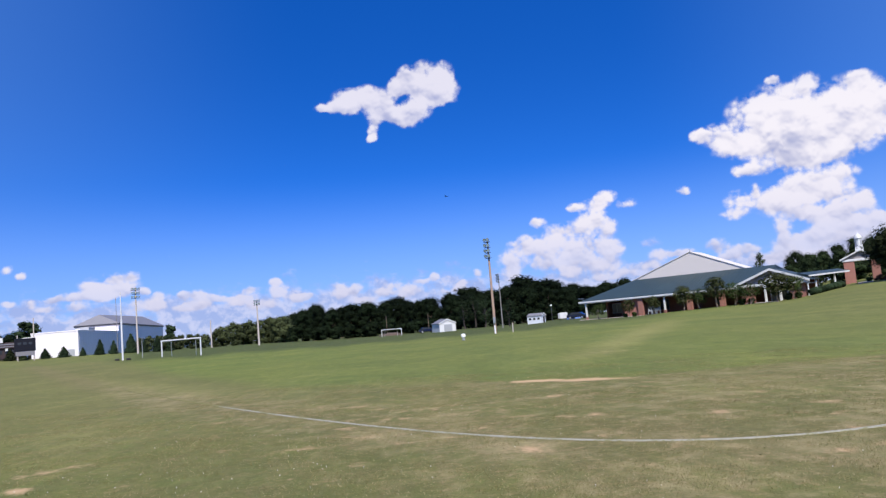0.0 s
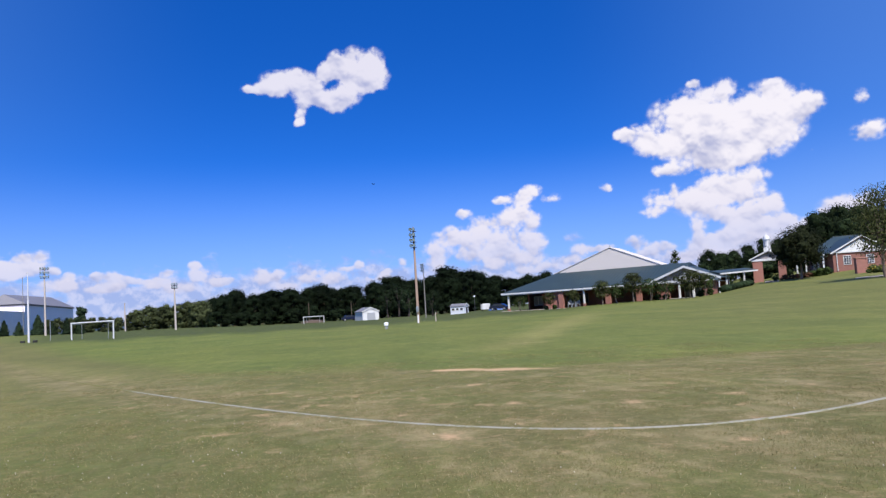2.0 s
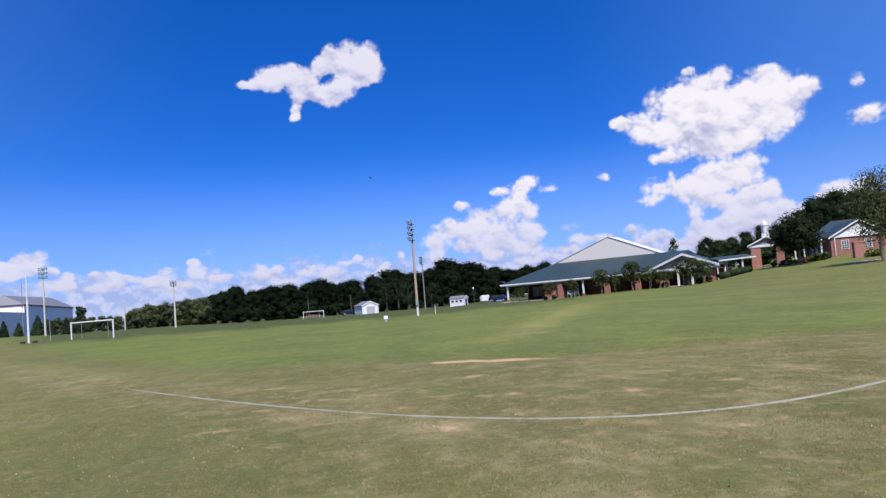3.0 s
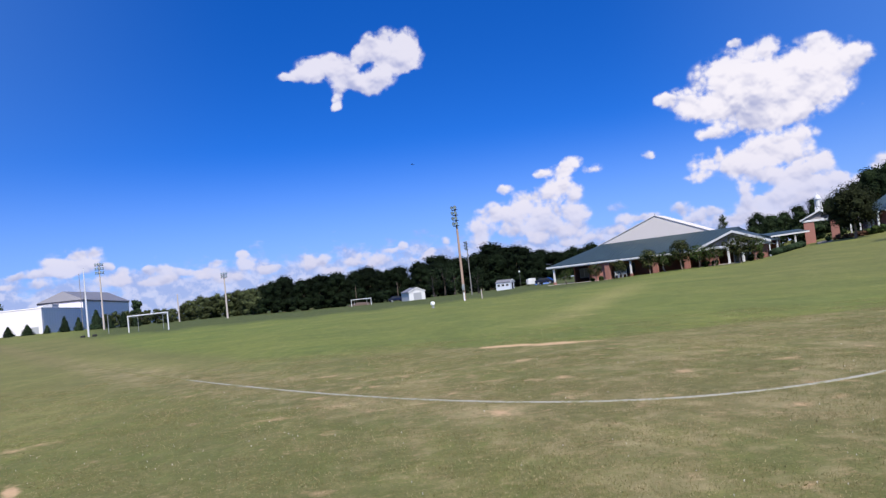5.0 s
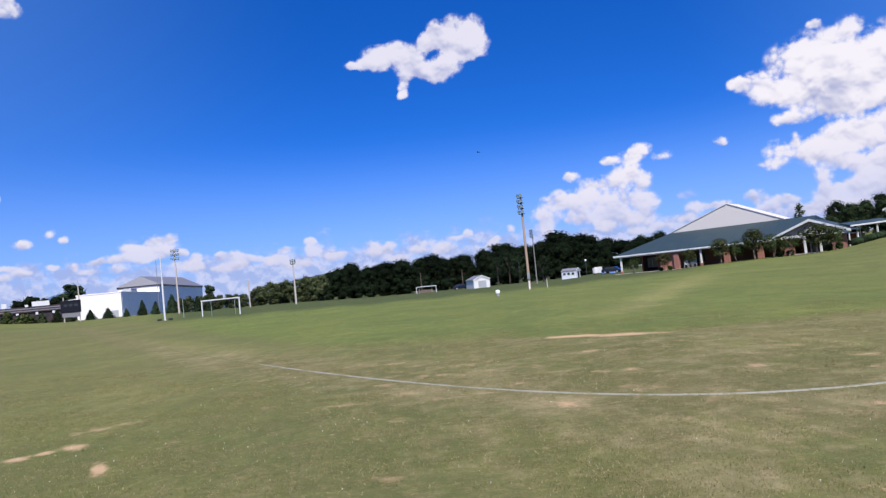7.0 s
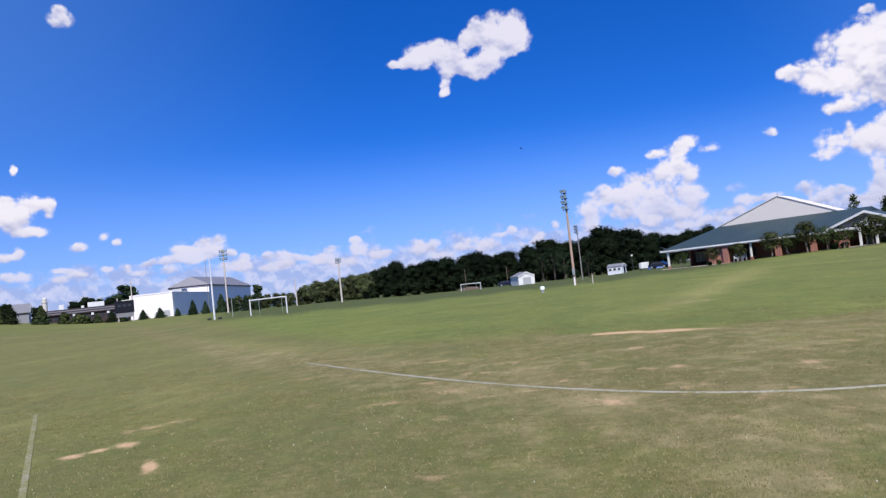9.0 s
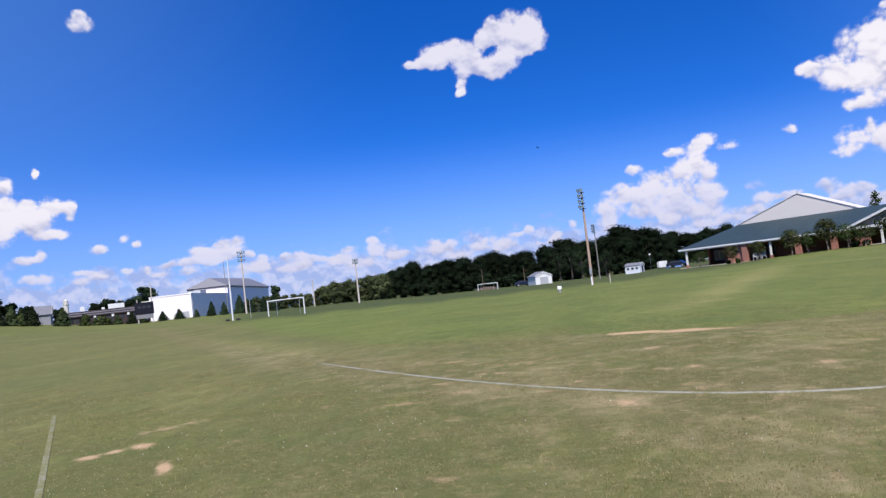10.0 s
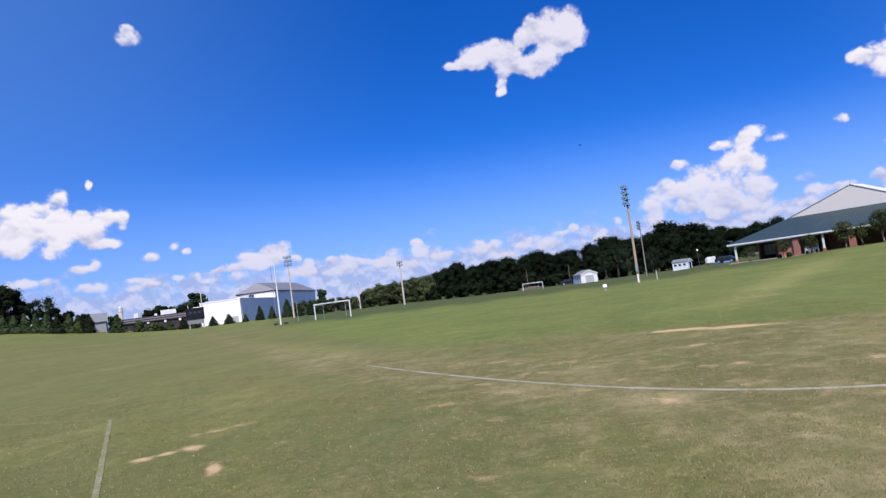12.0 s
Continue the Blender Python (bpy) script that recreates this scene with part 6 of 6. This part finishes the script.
def grass_blades():
    gen = np.random.default_rng(4)
    n = 900000
    r = gen.uniform(5.0, 26.0, n)
    a = np.radians(gen.uniform(-46, 48, n))
    x, y = r * np.sin(a), r * np.cos(a)
    # blades gather in tufts and leave the bare clay open
    tuft_here = swirl(x, y, 2.0, 1) + 0.8 * swirl(x, y, 9.0, 2)
    clay = np.zeros(n)
    for px, py, ra, rb, t, s in BARE:
        c, d = math.cos(radians(t)), math.sin(radians(t))
        u, v = ((x - px) * c + (y - py) * d) / ra, (-(x - px) * d + (y - py) * c) / rb
        clay = np.maximum(clay, s * np.exp(-0.7 * (u * u + v * v)))
    keep = (0.42 + 0.3 * tuft_here - 0.35 * np.clip((r - 12.0) / 14.0, 0, 1) > gen.uniform(0, 1, n)) & (clay < 0.35) & (np.abs(y - touch_y(x)) > 0.08)
    x, y, r = x[keep], y[keep], r[keep]
    n = len(x)
    far = r / 12.0
    t, h, w = gen.uniform(0, 2 * np.pi, n), gen.uniform(0.008, 0.026, n), gen.uniform(0.002, 0.004, n) * np.maximum(far, 0.8)
    lean = gen.normal(0, 0.7, (n, 2)) * h[:, None]
    z = land(x, y)
    verts = np.empty((n, 3, 3))
    verts[:, 0] = np.stack([x - w * np.cos(t), y - w * np.sin(t), z - 0.004], 1)
    verts[:, 1] = np.stack([x + w * np.cos(t), y + w * np.sin(t), z - 0.004], 1)
    verts[:, 2] = np.stack([x + lean[:, 0], y + lean[:, 1], z + h], 1)
    me = bpy.data.meshes.new("grass_blades")
    me.vertices.add(3 * n)
    me.vertices.foreach_set("co", verts.reshape(-1).astype(np.float32))
    me.loops.add(3 * n)
    me.loops.foreach_set("vertex_index", np.arange(3 * n, dtype=np.int32))
    me.polygons.add(n)
    me.polygons.foreach_set("loop_start", np.arange(0, 3 * n, 3, dtype=np.int32))
    me.update(calc_edges=True)
    tagged(part_of("grass_blades", me, BLADES), "short green and straw grass blades over the turf", "grass", kind="stuff")


grass_blades()


def clover_heads():
    """Pale clover heads and dry scraps that dot the near turf."""
    gen = np.random.default_rng(9)
    n = 600
    r, a = gen.uniform(5.2, 17.0, n), np.radians(gen.uniform(-46, 48, n))
    x, y = r * np.sin(a), r * np.cos(a)
    keep = swirl(x, y, 1.1, 6) + 0.3 > gen.uniform(-0.6, 1.2, n)
    pieces = []
    for u, v in zip(x[keep], y[keep]):
        c, q = Vector((u, v, float(land(u, v)) + 0.014)), gen.uniform(0.003, 0.0065)
        pieces.append(([c + Vector(d) * q for d in ((1, 0, 0), (-1, 0, 0), (0, 1, 0), (0, -1, 0), (0, 0, 1), (0, 0, -3))],
                       [(0, 2, 4), (2, 1, 4), (1, 3, 4), (3, 0, 4), (2, 0, 5), (1, 2, 5), (3, 1, 5), (0, 3, 5)]))
    tagged(part_of("clover_heads", mesh_of("clover_heads", pieces, CLOVER), None), "pale white clover heads dotted over the short grass", "clover", kind="stuff")


clover_heads()
